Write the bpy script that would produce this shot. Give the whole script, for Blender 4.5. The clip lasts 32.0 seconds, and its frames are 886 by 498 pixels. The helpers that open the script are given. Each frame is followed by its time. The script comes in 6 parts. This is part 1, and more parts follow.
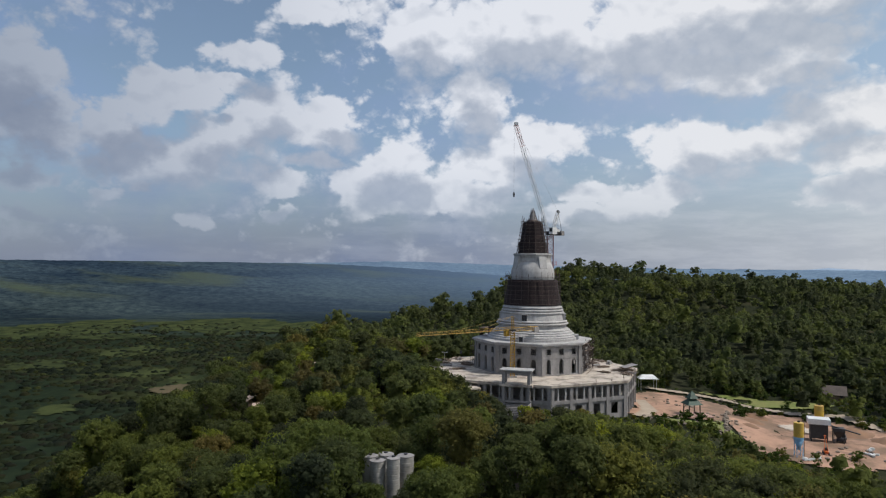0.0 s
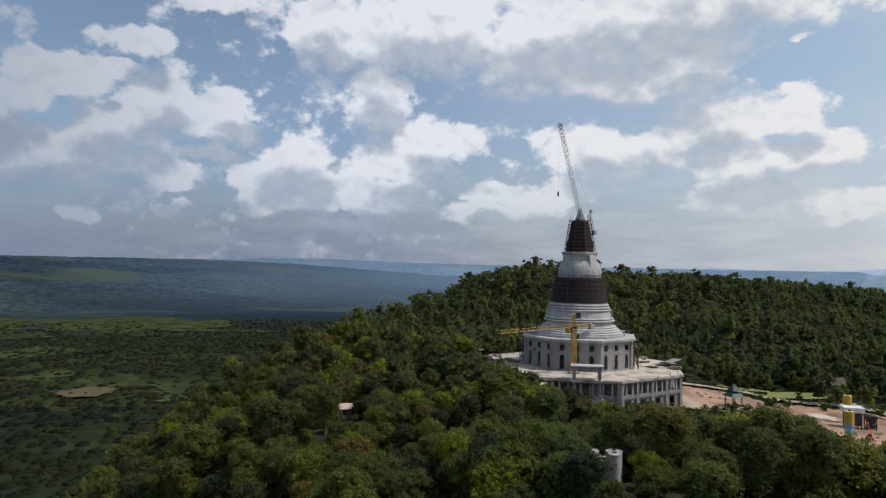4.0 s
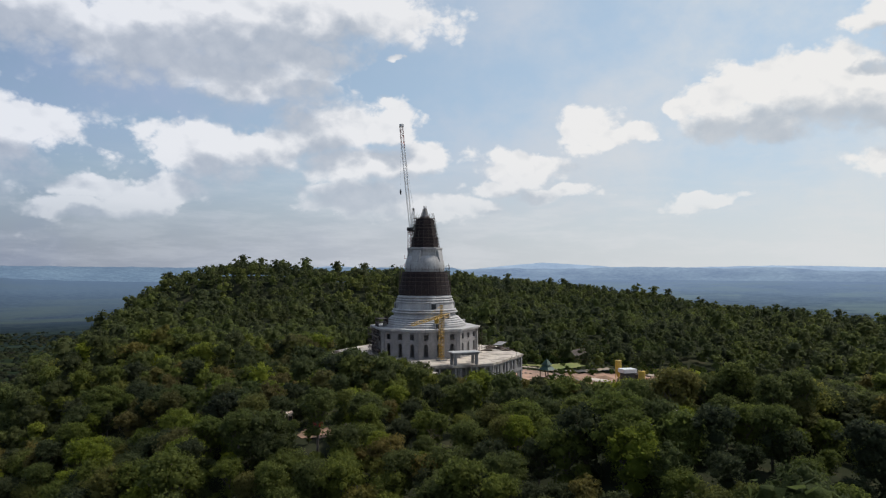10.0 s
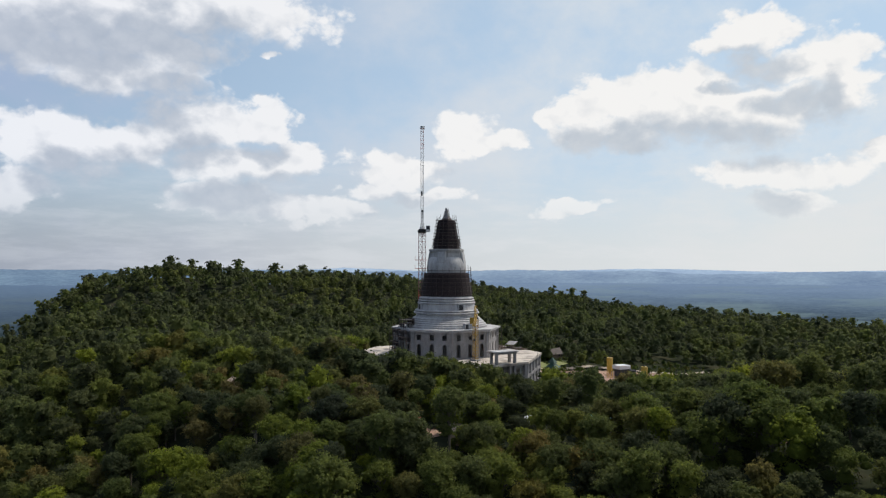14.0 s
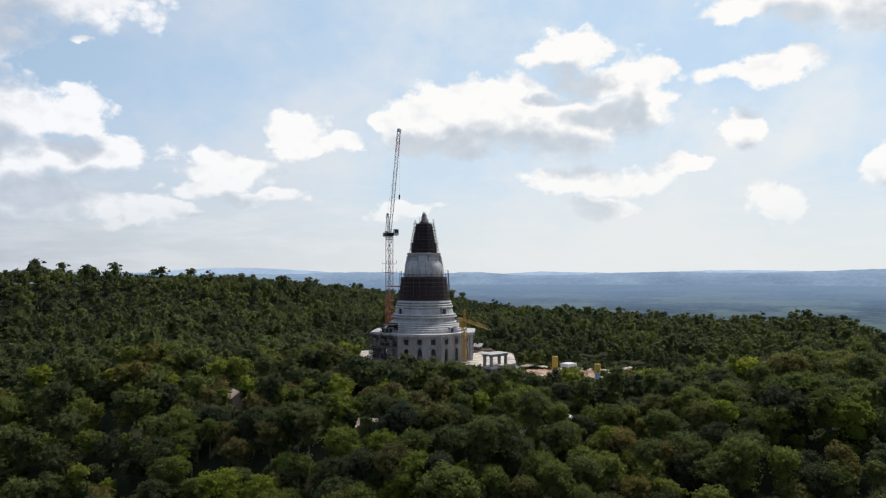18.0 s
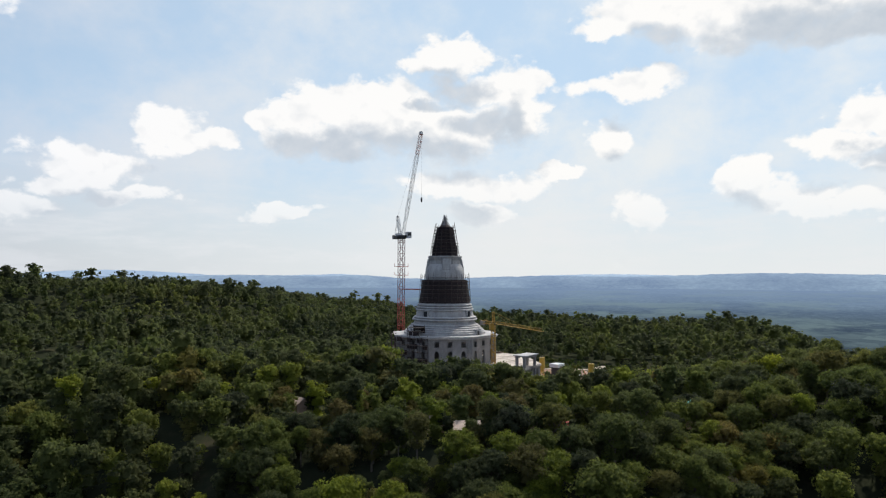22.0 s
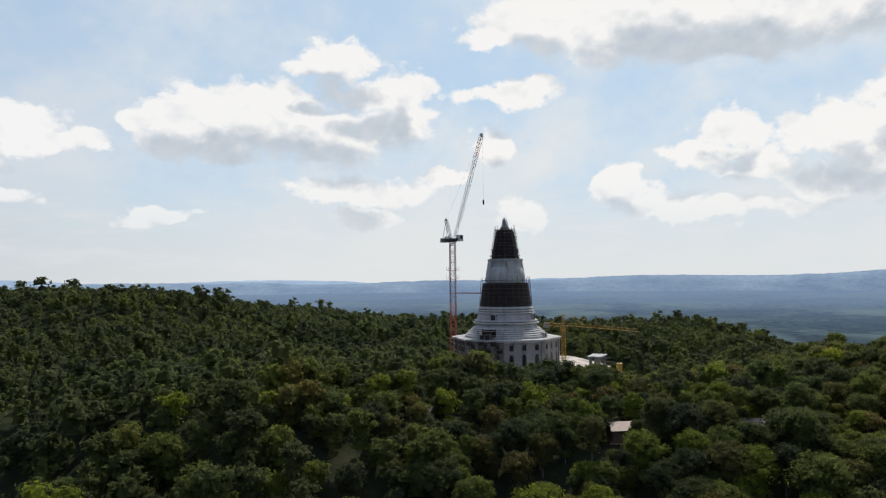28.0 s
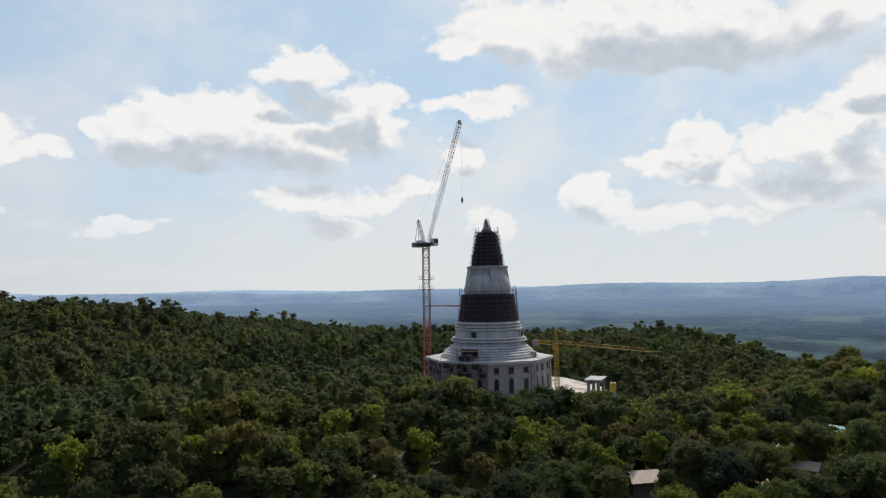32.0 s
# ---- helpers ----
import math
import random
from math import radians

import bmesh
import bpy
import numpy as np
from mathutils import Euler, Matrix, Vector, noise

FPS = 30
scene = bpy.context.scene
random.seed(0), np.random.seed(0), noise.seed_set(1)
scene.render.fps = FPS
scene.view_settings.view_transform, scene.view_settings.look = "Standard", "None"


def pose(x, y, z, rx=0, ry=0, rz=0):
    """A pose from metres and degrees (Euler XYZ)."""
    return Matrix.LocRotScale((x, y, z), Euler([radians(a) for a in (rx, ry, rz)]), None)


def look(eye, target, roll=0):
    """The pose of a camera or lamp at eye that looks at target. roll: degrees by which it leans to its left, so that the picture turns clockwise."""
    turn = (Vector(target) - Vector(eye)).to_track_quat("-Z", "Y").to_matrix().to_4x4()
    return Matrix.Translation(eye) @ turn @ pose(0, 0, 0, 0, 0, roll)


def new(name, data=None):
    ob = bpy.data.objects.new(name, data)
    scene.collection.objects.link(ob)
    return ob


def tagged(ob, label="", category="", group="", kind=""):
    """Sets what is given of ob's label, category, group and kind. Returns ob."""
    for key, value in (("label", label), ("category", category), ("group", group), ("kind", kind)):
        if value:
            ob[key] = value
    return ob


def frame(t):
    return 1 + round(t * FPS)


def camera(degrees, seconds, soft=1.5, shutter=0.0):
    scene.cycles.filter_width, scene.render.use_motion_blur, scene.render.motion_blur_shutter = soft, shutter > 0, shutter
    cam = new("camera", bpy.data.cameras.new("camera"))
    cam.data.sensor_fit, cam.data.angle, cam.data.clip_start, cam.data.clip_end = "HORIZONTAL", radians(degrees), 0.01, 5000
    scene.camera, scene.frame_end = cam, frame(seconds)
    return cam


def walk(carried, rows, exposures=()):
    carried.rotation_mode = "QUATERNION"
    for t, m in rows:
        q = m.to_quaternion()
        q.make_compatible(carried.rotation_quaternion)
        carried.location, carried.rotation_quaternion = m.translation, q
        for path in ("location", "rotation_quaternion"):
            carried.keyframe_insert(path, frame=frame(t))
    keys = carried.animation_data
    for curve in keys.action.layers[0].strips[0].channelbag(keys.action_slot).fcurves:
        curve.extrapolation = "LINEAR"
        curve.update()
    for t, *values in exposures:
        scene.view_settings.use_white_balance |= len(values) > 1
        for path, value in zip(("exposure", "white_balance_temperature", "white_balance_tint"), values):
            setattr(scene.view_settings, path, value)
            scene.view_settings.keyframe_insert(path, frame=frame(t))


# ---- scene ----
cam = camera(64.37, 32.0, 1.2)
PATH = [
    (0, pose(-12.93, -186.99, 31.34, 91.186, -0.546, 3.301)),
    (0.5, pose(-16.86, -186.92, 31.28, 91.144, -0.870, 2.992)),
    (1, pose(-21.16, -186.88, 31.21, 91.080, -1.115, 2.933)),
    (1.5, pose(-25.93, -186.88, 31.14, 91.052, -1.244, 2.738)),
    (2, pose(-31.08, -186.88, 31.08, 91.054, -1.258, 2.402)),
    (2.5, pose(-36.33, -186.84, 31.02, 91.089, -1.219, 1.375)),
    (3, pose(-41.63, -186.73, 30.96, 91.101, -1.150, -0.225)),
    (3.5, pose(-46.97, -186.55, 30.89, 91.100, -1.062, -2.288)),
    (4, pose(-52.31, -186.26, 30.82, 91.092, -0.960, -4.701)),
    (4.5, pose(-57.62, -185.84, 30.73, 91.088, -0.841, -7.353)),
    (5, pose(-62.87, -185.27, 30.64, 91.096, -0.696, -10.131)),
    (5.5, pose(-68.01, -184.53, 30.53, 91.119, -0.557, -12.929)),
    (6, pose(-73.09, -183.57, 30.41, 91.128, -0.441, -15.892)),
    (6.5, pose(-78.16, -182.35, 30.28, 91.138, -0.348, -18.774)),
    (7, pose(-83.21, -180.85, 30.14, 91.147, -0.270, -21.724)),
    (7.5, pose(-88.25, -179.07, 29.99, 91.167, -0.202, -24.559)),
    (8, pose(-93.28, -177.06, 29.83, 91.189, -0.145, -27.344)),
    (8.5, pose(-98.24, -174.83, 29.67, 91.204, -0.103, -29.900)),
    (9, pose(-103.13, -172.42, 29.51, 91.244, -0.079, -31.920)),
    (9.5, pose(-107.88, -169.90, 29.35, 91.285, -0.059, -33.697)),
    (10, pose(-112.45, -167.30, 29.19, 91.320, -0.032, -35.389)),
    (10.5, pose(-116.86, -164.63, 29.05, 91.346, -0.001, -36.965)),
    (11, pose(-121.20, -161.84, 28.93, 91.393, 0.023, -38.350)),
    (11.5, pose(-125.48, -158.94, 28.83, 91.442, 0.025, -39.631)),
    (12, pose(-129.74, -155.89, 28.76, 91.481, -0.000, -40.795)),
    (12.5, pose(-133.95, -152.71, 28.72, 91.526, -0.051, -41.910)),
    (13, pose(-138.07, -149.37, 28.71, 91.543, -0.114, -42.958)),
    (13.5, pose(-142.03, -145.84, 28.71, 91.556, -0.158, -44.148)),
    (14, pose(-145.85, -142.10, 28.72, 91.563, -0.169, -45.460)),
    (14.5, pose(-149.56, -138.18, 28.75, 91.573, -0.144, -46.816)),
    (15, pose(-153.10, -134.21, 28.78, 91.588, -0.098, -48.873)),
    (15.5, pose(-156.50, -130.21, 28.84, 91.595, -0.046, -51.195)),
    (16, pose(-159.73, -126.16, 28.90, 91.622, -0.003, -53.193)),
    (16.5, pose(-162.81, -122.06, 28.98, 91.660, 0.032, -54.915)),
    (17, pose(-165.75, -117.93, 29.05, 91.700, 0.060, -56.410)),
    (17.5, pose(-168.55, -113.76, 29.12, 91.732, 0.082, -57.726)),
    (18, pose(-171.23, -109.59, 29.18, 91.747, 0.096, -58.912)),
    (18.5, pose(-173.80, -105.39, 29.22, 91.757, 0.106, -60.029)),
    (19, pose(-176.30, -101.14, 29.25, 91.782, 0.103, -61.174)),
    (19.5, pose(-178.77, -96.78, 29.25, 91.818, 0.091, -62.383)),
    (20, pose(-181.23, -92.30, 29.24, 91.857, 0.074, -63.678)),
    (20.5, pose(-183.65, -87.74, 29.22, 91.894, 0.044, -64.914)),
    (21, pose(-186.00, -83.12, 29.19, 91.928, -0.005, -66.135)),
    (21.5, pose(-188.24, -78.50, 29.15, 91.954, -0.072, -67.393)),
    (22, pose(-190.40, -73.80, 29.11, 92.010, -0.132, -68.670)),
    (22.5, pose(-192.48, -69.02, 29.06, 92.066, -0.186, -70.003)),
    (23, pose(-194.48, -64.14, 29.02, 92.106, -0.229, -71.432)),
    (23.5, pose(-196.38, -59.21, 28.98, 92.126, -0.265, -72.952)),
    (24, pose(-198.15, -54.26, 28.95, 92.161, -0.295, -74.644)),
    (24.5, pose(-199.77, -49.34, 28.92, 92.188, -0.324, -76.273)),
    (25, pose(-201.21, -44.47, 28.89, 92.221, -0.315, -77.295)),
    (25.5, pose(-202.42, -39.80, 28.87, 92.257, -0.263, -77.832)),
    (26, pose(-203.31, -35.51, 28.85, 92.292, -0.164, -78.005)),
    (26.5, pose(-203.84, -31.78, 28.83, 92.320, -0.007, -77.935)),
    (27, pose(-203.92, -28.77, 28.82, 92.337, 0.215, -77.742)),
    (27.5, pose(-203.46, -26.68, 28.82, 92.321, 0.442, -77.790)),
    (28, pose(-202.35, -25.35, 28.83, 92.391, 0.619, -77.799)),
    (28.5, pose(-200.53, -24.47, 28.86, 92.515, 0.718, -77.781)),
    (29, pose(-198.04, -23.79, 28.91, 92.629, 0.771, -77.876)),
    (29.5, pose(-194.94, -23.12, 28.96, 92.728, 0.813, -78.097)),
    (30, pose(-191.36, -22.38, 29.02, 92.838, 0.856, -78.423)),
    (30.5, pose(-187.39, -21.53, 29.07, 92.919, 0.898, -78.786)),
    (31, pose(-183.14, -20.60, 29.13, 92.984, 0.926, -79.274)),
    (31.5, pose(-178.73, -19.67, 29.19, 93.035, 0.927, -79.813)),
    (32, pose(-174.24, -18.70, 29.25, 93.079, 0.906, -80.244)),
]
walk(cam, PATH, [(0, 0.0), (11, 0.05), (15, 0.17), (17.5, 0.24), (25, 0.25), (27, 0.2), (28.2, 0.14), (32, 0.12)])

# ---- sky and sun ----
SUN_AZ, SUN_EL = 99.0, 55.0
world = bpy.data.worlds.new("sky")
scene.world = world
world.use_nodes = True
WN, WL = world.node_tree.nodes, world.node_tree.links
# heaps of the clouds: bearing, height above the horizon, half width, half height, in degrees
CLOUDS_WEST = ((-34.7, 12.8, 3.4, 3.0), (-34.0, 9.6, 3.8, 2.7), (-26.1, 12.4, 2.6, 2.0), (-23.3, 12.9, 2.4, 1.4), (-28.6, 10.6, 2.6, 2.0), (-17.4, 12.1, 3.0, 2.4), (-19.3, 10.0, 3.8, 2.4), (-14.5, 10.7, 2.9, 2.0),
               (-11.9, 12.1, 2.0, 1.3), (-23.5, 7.8, 6.5, 2.3), (-17.1, 6.0, 2.6, 1.0), (-14.3, 7.9, 2.0, 0.8), (-33.6, 5.9, 2.4, 1.1), (-28.5, 5.5, 1.0, 0.6), (-26.4, 6.0, 1.0, 0.7), (-22.6, 3.2, 2.3, 0.6),
               (-17.4, 3.7, 0.8, 0.8), (-33.9, 3.0, 2.0, 0.6), (-19.0, 15.9, 2.6, 1.2), (-13.8, 19.8, 3.6, 1.0), (-21.1, 13.7, 1.3, 0.6))
CLOUDS_NORTH = ((-4.4, 17.5, 3.9, 2.4), (5.5, 18.0, 9.3, 3.3), (16.5, 18.1, 10.5, 3.6), (26.1, 19.4, 9.3, 2.7), (18.8, 14.5, 7.8, 2.1), (23.9, 16.3, 5.4, 1.7), (-0.1, 13.2, 2.3, 3.0), (11.9, 15.9, 7.3, 2.6),
                (4.3, 9.6, 4.0, 1.7), (-6.6, 8.1, 3.3, 1.9), (-10.8, 6.6, 2.2, 1.3), (-7.4, 5.5, 4.7, 1.9), (-0.9, 5.6, 5.1, 1.7), (2.1, 7.7, 3.9, 1.9), (8.1, 6.1, 2.2, 1.0), (12.0, 5.3, 3.4, 1.7),
                (9.3, 4.1, 5.0, 1.0), (16.6, 8.7, 4.4, 2.2), (25.7, 11.1, 4.7, 2.1), (21.2, 9.2, 5.0, 1.9), (31.0, 11.4, 2.4, 1.6), (29.2, 7.9, 5.9, 1.7), (33.9, 8.9, 2.9, 1.4), (28.4, 5.7, 4.8, 1.0))
CLOUDS_NORTHEAST = ((29.4, 5.0, 5.3, 0.9), (36.0, 4.7, 3.5, 1.1), (46.8, 10.7, 2.9, 1.6), (42.2, 8.0, 4.3, 1.3), (39.8, 6.5, 2.7, 0.7), (44.5, 5.7, 3.2, 0.9), (49.6, 10.1, 2.1, 0.9), (56.5, 5.0, 2.7, 0.6),
                    (31.6, 16.2, 0.9, 0.4))
CLOUDS_EAST = ((55.3, 5.1, 2.6, 0.7), (58.4, 12.7, 4.0, 1.8), (64.8, 12.4, 6.4, 2.6), (59.7, 10.6, 4.3, 1.3), (69.4, 11.6, 4.2, 2.2), (74.5, 14.7, 2.2, 2.2), (75.4, 12.4, 2.3, 1.9), (54.4, 11.9, 1.3, 1.1),
               (71.7, 14.9, 3.2, 1.3), (69.6, 17.7, 3.5, 1.6), (67.5, 16.5, 2.3, 0.6), (83.9, 14.8, 4.7, 1.1), (86.2, 15.4, 1.7, 0.8), (82.1, 10.5, 2.2, 1.5), (70.3, 7.1, 4.6, 1.1), (72.2, 4.8, 2.3, 0.8),
               (84.4, 5.1, 1.9, 1.5), (77.6, 7.8, 1.8, 0.4))
CLOUDS_SOUTHEAST = ((86.0, 19.9, 5.3, 2.0), (95.0, 19.7, 8.7, 2.9), (103.4, 19.0, 6.3, 2.4), (92.8, 17.8, 6.7, 1.4), (109.4, 18.1, 4.3, 2.3), (83.4, 19.0, 4.2, 0.8), (100.5, 17.0, 7.4, 1.0), (99.9, 11.3, 2.1, 1.5),
                    (98.2, 9.5, 3.8, 1.0), (101.6, 8.6, 3.6, 1.6), (104.9, 10.4, 2.8, 1.7), (108.4, 10.4, 3.2, 2.0), (111.6, 11.6, 2.7, 2.3), (110.5, 8.6, 3.1, 1.7), (112.2, 14.2, 1.7, 1.1), (107.5, 6.9, 4.4, 1.4),
                    (92.0, 7.4, 2.2, 1.8), (94.0, 5.9, 2.6, 1.2), (98.6, 4.9, 3.3, 1.0), (102.9, 5.1, 3.3, 0.8), (111.7, 4.6, 2.0, 0.7), (54.7, 5.5, 1.8, 0.7))
CLOUDS_REST = ((-60, 12, 10, 4), (-90, 16, 12, 5), (140, 14, 9, 4), (175, 18, 12, 5), (-140, 14, 14, 5), (150, 28, 10, 4), (-30, 30, 14, 5), (60, 32, 12, 4), (122, 16, 9, 5))
CLOUDS = CLOUDS_WEST + CLOUDS_NORTH + CLOUDS_NORTHEAST + CLOUDS_EAST + CLOUDS_SOUTHEAST + CLOUDS_REST


def sky_math(op, a, b=None, clamp=False):
    n = WN.new("ShaderNodeMath")
    n.operation, n.use_clamp = op, clamp
    for sock, v in zip(n.inputs, (a, b)):
        if v is not None:
            if isinstance(v, (int, float)):
                sock.default_value = v
            else:
                WL.new(v, sock)
    return n.outputs[0]


def sky_range(v, a, b, c=0.0, d=1.0):
    n = WN.new("ShaderNodeMapRange")
    n.interpolation_type = "SMOOTHSTEP"
    for i, x in enumerate((a, b, c, d)):
        n.inputs[1 + i].default_value = x
    WL.new(v, n.inputs[0])
    return n.outputs[0]


def sky_mix(fac, a, b):
    n = WN.new("ShaderNodeMix")
    n.data_type = "RGBA"
    for sock, v in ((n.inputs[0], fac), (n.inputs[6], a), (n.inputs[7], b)):
        if isinstance(v, tuple):
            sock.default_value = (*v, 1)
        elif isinstance(v, float):
            sock.default_value = v
        else:
            WL.new(v, sock)
    return n.outputs[2]


view = WN.new("ShaderNodeTexCoord").outputs["Generated"]
sep = WN.new("ShaderNodeSeparateXYZ")
WL.new(view, sep.inputs[0])
bearing = sky_math("MULTIPLY", sky_math("ARCTAN2", sep.outputs[0], sep.outputs[1]), 57.2958)
above = sky_math("MULTIPLY", sky_math("ARCSINE", sep.outputs[2]), 57.2958)


def sky_vector(op, a, b, c=None):
    n = WN.new("ShaderNodeVectorMath")
    n.operation = op
    for sock, v in zip(n.inputs, (a, b, c)):
        if isinstance(v, tuple):
            sock.default_value = v
        elif v is not None:
            WL.new(v, sock)
    return n


def sky_noise(scale, detail, rough, shift=(0.0, 0.0, 0.0), colour=False, tall=1.35):
    at = sky_vector("MULTIPLY_ADD", view, (1.0, 1.0, tall), shift).outputs[0]
    n = WN.new("ShaderNodeTexNoise")
    n.inputs["Scale"].default_value, n.inputs["Detail"].default_value, n.inputs["Roughness"].default_value = scale, detail, rough
    WL.new(at, n.inputs["Vector"])
    return n.outputs["Color" if colour else 0]


def sky_puffs(scale, shift=(0.0, 0.0, 0.0), fine=2.0):
    """Round puffs, as on the head of a heaped cloud: high in the middle of each, with finer ones on them."""
    bend = sky_vector("MULTIPLY_ADD", sky_noise(26, 3, 0.5, shift, True), (0.03, 0.03, 0.03), sky_vector("MULTIPLY_ADD", view, (1.0, 1.0, 1.25), shift).outputs[0]).outputs[0]
    n = WN.new("ShaderNodeTexVoronoi")
    n.feature, n.normalize = "F1", True
    n.inputs["Scale"].default_value, n.inputs["Detail"].default_value, n.inputs["Roughness"].default_value, n.inputs["Lacunarity"].default_value = scale, fine, 0.5, 2.3
    WL.new(bend, n.inputs["Vector"])
    return sky_math("SUBTRACT", 0.42, n.outputs["Distance"])


# ways into the sky as bearing and height, bent a little so that no heap is an even oval
both = WN.new("ShaderNodeCombineXYZ")
WL.new(bearing, both.inputs[0])
WL.new(above, both.inputs[1])
bend = sky_vector("SUBTRACT", sky_noise(9, 5, 0.55, (2.0, 0.0, 1.0), True), (0.5, 0.5, 0.5)).outputs[0]
bent = sky_vector("MULTIPLY_ADD", bend, (9.0, 4.5, 0.0), both.outputs[0])


def cloud_field(rise):
    """How far inside a cloud a way into the sky lies; rise looks that much higher up."""
    at = sky_vector("ADD", bent.outputs[0], (0.0, rise, 0.0)).outputs[0]
    near = None
    for az, el, w, h in CLOUDS:
        d = sky_vector("LENGTH", sky_vector("MULTIPLY_ADD", at, (1.0 / w, 1.0 / h, 0.0), (-az / w, -el / h, 0.0)).outputs[0], None).outputs["Value"]
        if near is None:
            near = d
        else:
            near = sky_math("SMOOTH_MIN", near, d)
            near.node.inputs[2].default_value = 0.22
    return sky_math("SUBTRACT", 1.0, near)


SUN_WAY = (math.sin(radians(SUN_AZ)) * math.cos(radians(SUN_EL)), math.cos(radians(SUN_AZ)) * math.cos(radians(SUN_EL)), math.sin(radians(SUN_EL)))
SUNWARD = (SUN_WAY[0] * 0.007, SUN_WAY[1] * 0.007, 0.016)
billow = sky_math("SUBTRACT", sky_noise(11, 9, 0.58), 0.5)
puff = sky_puffs(36)
swell, swell_up = sky_puffs(19, (0.4, 0.1, 0.2), 1.0), sky_puffs(19, (0.4 + SUNWARD[0], 0.1 + SUNWARD[1], 0.2 + SUNWARD[2]), 1.0)
broken = sky_math("MAXIMUM", sky_range(bearing, 45.0, -5.0, -1.0, -0.2), sky_range(above, 9.0, 4.0, -1.1, -0.5))
inner = sky_math("MAXIMUM", cloud_field(0.0), broken)
lumps = sky_math("ADD", sky_math("MULTIPLY", billow, 1.85), sky_math("ADD", sky_math("MULTIPLY", puff, 1.1), sky_math("MULTIPLY", swell, 0.5)))
here = sky_math("ADD", inner, lumps)
overhead = sky_math("ADD", sky_math("MAXIMUM", cloud_field(2.6), broken), sky_math("ADD", sky_math("MULTIPLY", billow, 1.5), sky_math("MULTIPLY", swell_up, 0.6)))
belly = sky_range(overhead, 0.0, 0.66)
crisp, ragged = sky_range(here, -0.03, 0.36), sky_range(here, -0.12, 0.7)
cover = sky_math("ADD", sky_math("MULTIPLY", crisp, sky_math("SUBTRACT", 1.0, belly)), sky_math("MULTIPLY", ragged, belly))
relief = sky_math("MULTIPLY", sky_math("SUBTRACT", swell_up, swell), sky_math("SUBTRACT", 1.5, belly))
thick = sky_math("ADD", sky_math("ADD", sky_math("MULTIPLY", belly, 0.9), sky_math("MULTIPLY", puff, -0.45)), relief, True)

nish = WN.new("ShaderNodeTexSky")
nish.sky_type, nish.sun_disc = "NISHITA", False
nish.sun_elevation, nish.sun_rotation = radians(SUN_EL), radians(SUN_AZ)
nish.air_density, nish.dust_density, nish.ozone_density = 1.0, 0.5, 2.0
SKY = 0.085
blue = WN.new("ShaderNodeVectorMath")
blue.operation = "SCALE"
blue.inputs["Scale"].default_value = SKY
WL.new(nish.outputs[0], blue.inputs[0])
sunward = WN.new("ShaderNodeVectorMath")
sunward.operation = "DOT_PRODUCT"
sunward.inputs[1].default_value = (math.sin(radians(105)), math.cos(radians(105)), 0.0)
WL.new(view, sunward.inputs[0])
toward = sky_range(sunward.outputs["Value"], -0.52, 0.92)
veil = sky_math("MULTIPLY", sky_range(sky_noise(3.4, 7, 0.6, (7.0, 4.9, 0.0)), 0.36, 0.66), sky_math("ADD", sky_math("MULTIPLY", toward, 0.38), 0.6))
pale = sky_mix(toward, (0.23, 0.325, 0.55), (0.69, 0.72, 0.735))
clear = sky_mix(veil, sky_mix(sky_math("ADD", sky_math("MULTIPLY", toward, 0.66), 0.14), blue.outputs[0], (0.5, 0.645, 0.79)), pale)
low = sky_range(above, 11.0, 0.0)
clear = sky_mix(sky_math("MULTIPLY", low, 0.8), clear, sky_mix(toward, (0.155, 0.197, 0.308), (0.69, 0.705, 0.7)))
lit = sky_mix(sky_range(sunward.outputs["Value"], -0.86, -0.28), (0.31, 0.36, 0.45), (0.76, 0.79, 0.86))
lit = sky_mix(toward, lit, (0.84, 0.828, 0.81))
shade = sky_mix(toward, sky_mix(sky_range(sunward.outputs["Value"], -0.85, -0.4), (0.19, 0.23, 0.32), (0.33, 0.385, 0.49)), (0.43, 0.485, 0.55))
cloud = sky_mix(sky_math("MULTIPLY", thick, 0.95), lit, shade)
streak = WN.new("ShaderNodeMapping")
streak.inputs["Scale"].default_value = (1, 1, 5.0)
WL.new(view, streak.inputs[0])
layers = WN.new("ShaderNodeTexNoise")
layers.inputs["Scale"].default_value, layers.inputs["Detail"].default_value, layers.inputs["Roughness"].default_value = 7.0, 8, 0.62
WL.new(streak.outputs[0], layers.inputs["Vector"])
strata = sky_math("MULTIPLY", sky_math("MULTIPLY", sky_range(layers.outputs[0], 0.42, 0.66), sky_range(above, 11.0, 4.0, 0.0, 0.55)), sky_math("ADD", sky_math("MULTIPLY", toward, 0.75), 0.25))
clear = sky_mix(strata, clear, sky_mix(0.35, lit, shade))
faded = sky_math("MULTIPLY", cover, sky_range(above, -0.5, 9.0, 0.25, 0.97))
whole = sky_mix(faded, clear, cloud)
WL.new(whole, WN["Background"].inputs[0])
WN["Background"].inputs[1].default_value = 1.0

sun = new("sun", bpy.data.lights.new("sun", "SUN"))
sun.data.energy, sun.data.angle, sun.data.color = 3.2, radians(0.6), (1.0, 0.95, 0.87)
sun.matrix_world = look((0, 0, 300), (-math.sin(radians(SUN_AZ)), -math.cos(radians(SUN_AZ)), 300 - math.tan(radians(SUN_EL))))


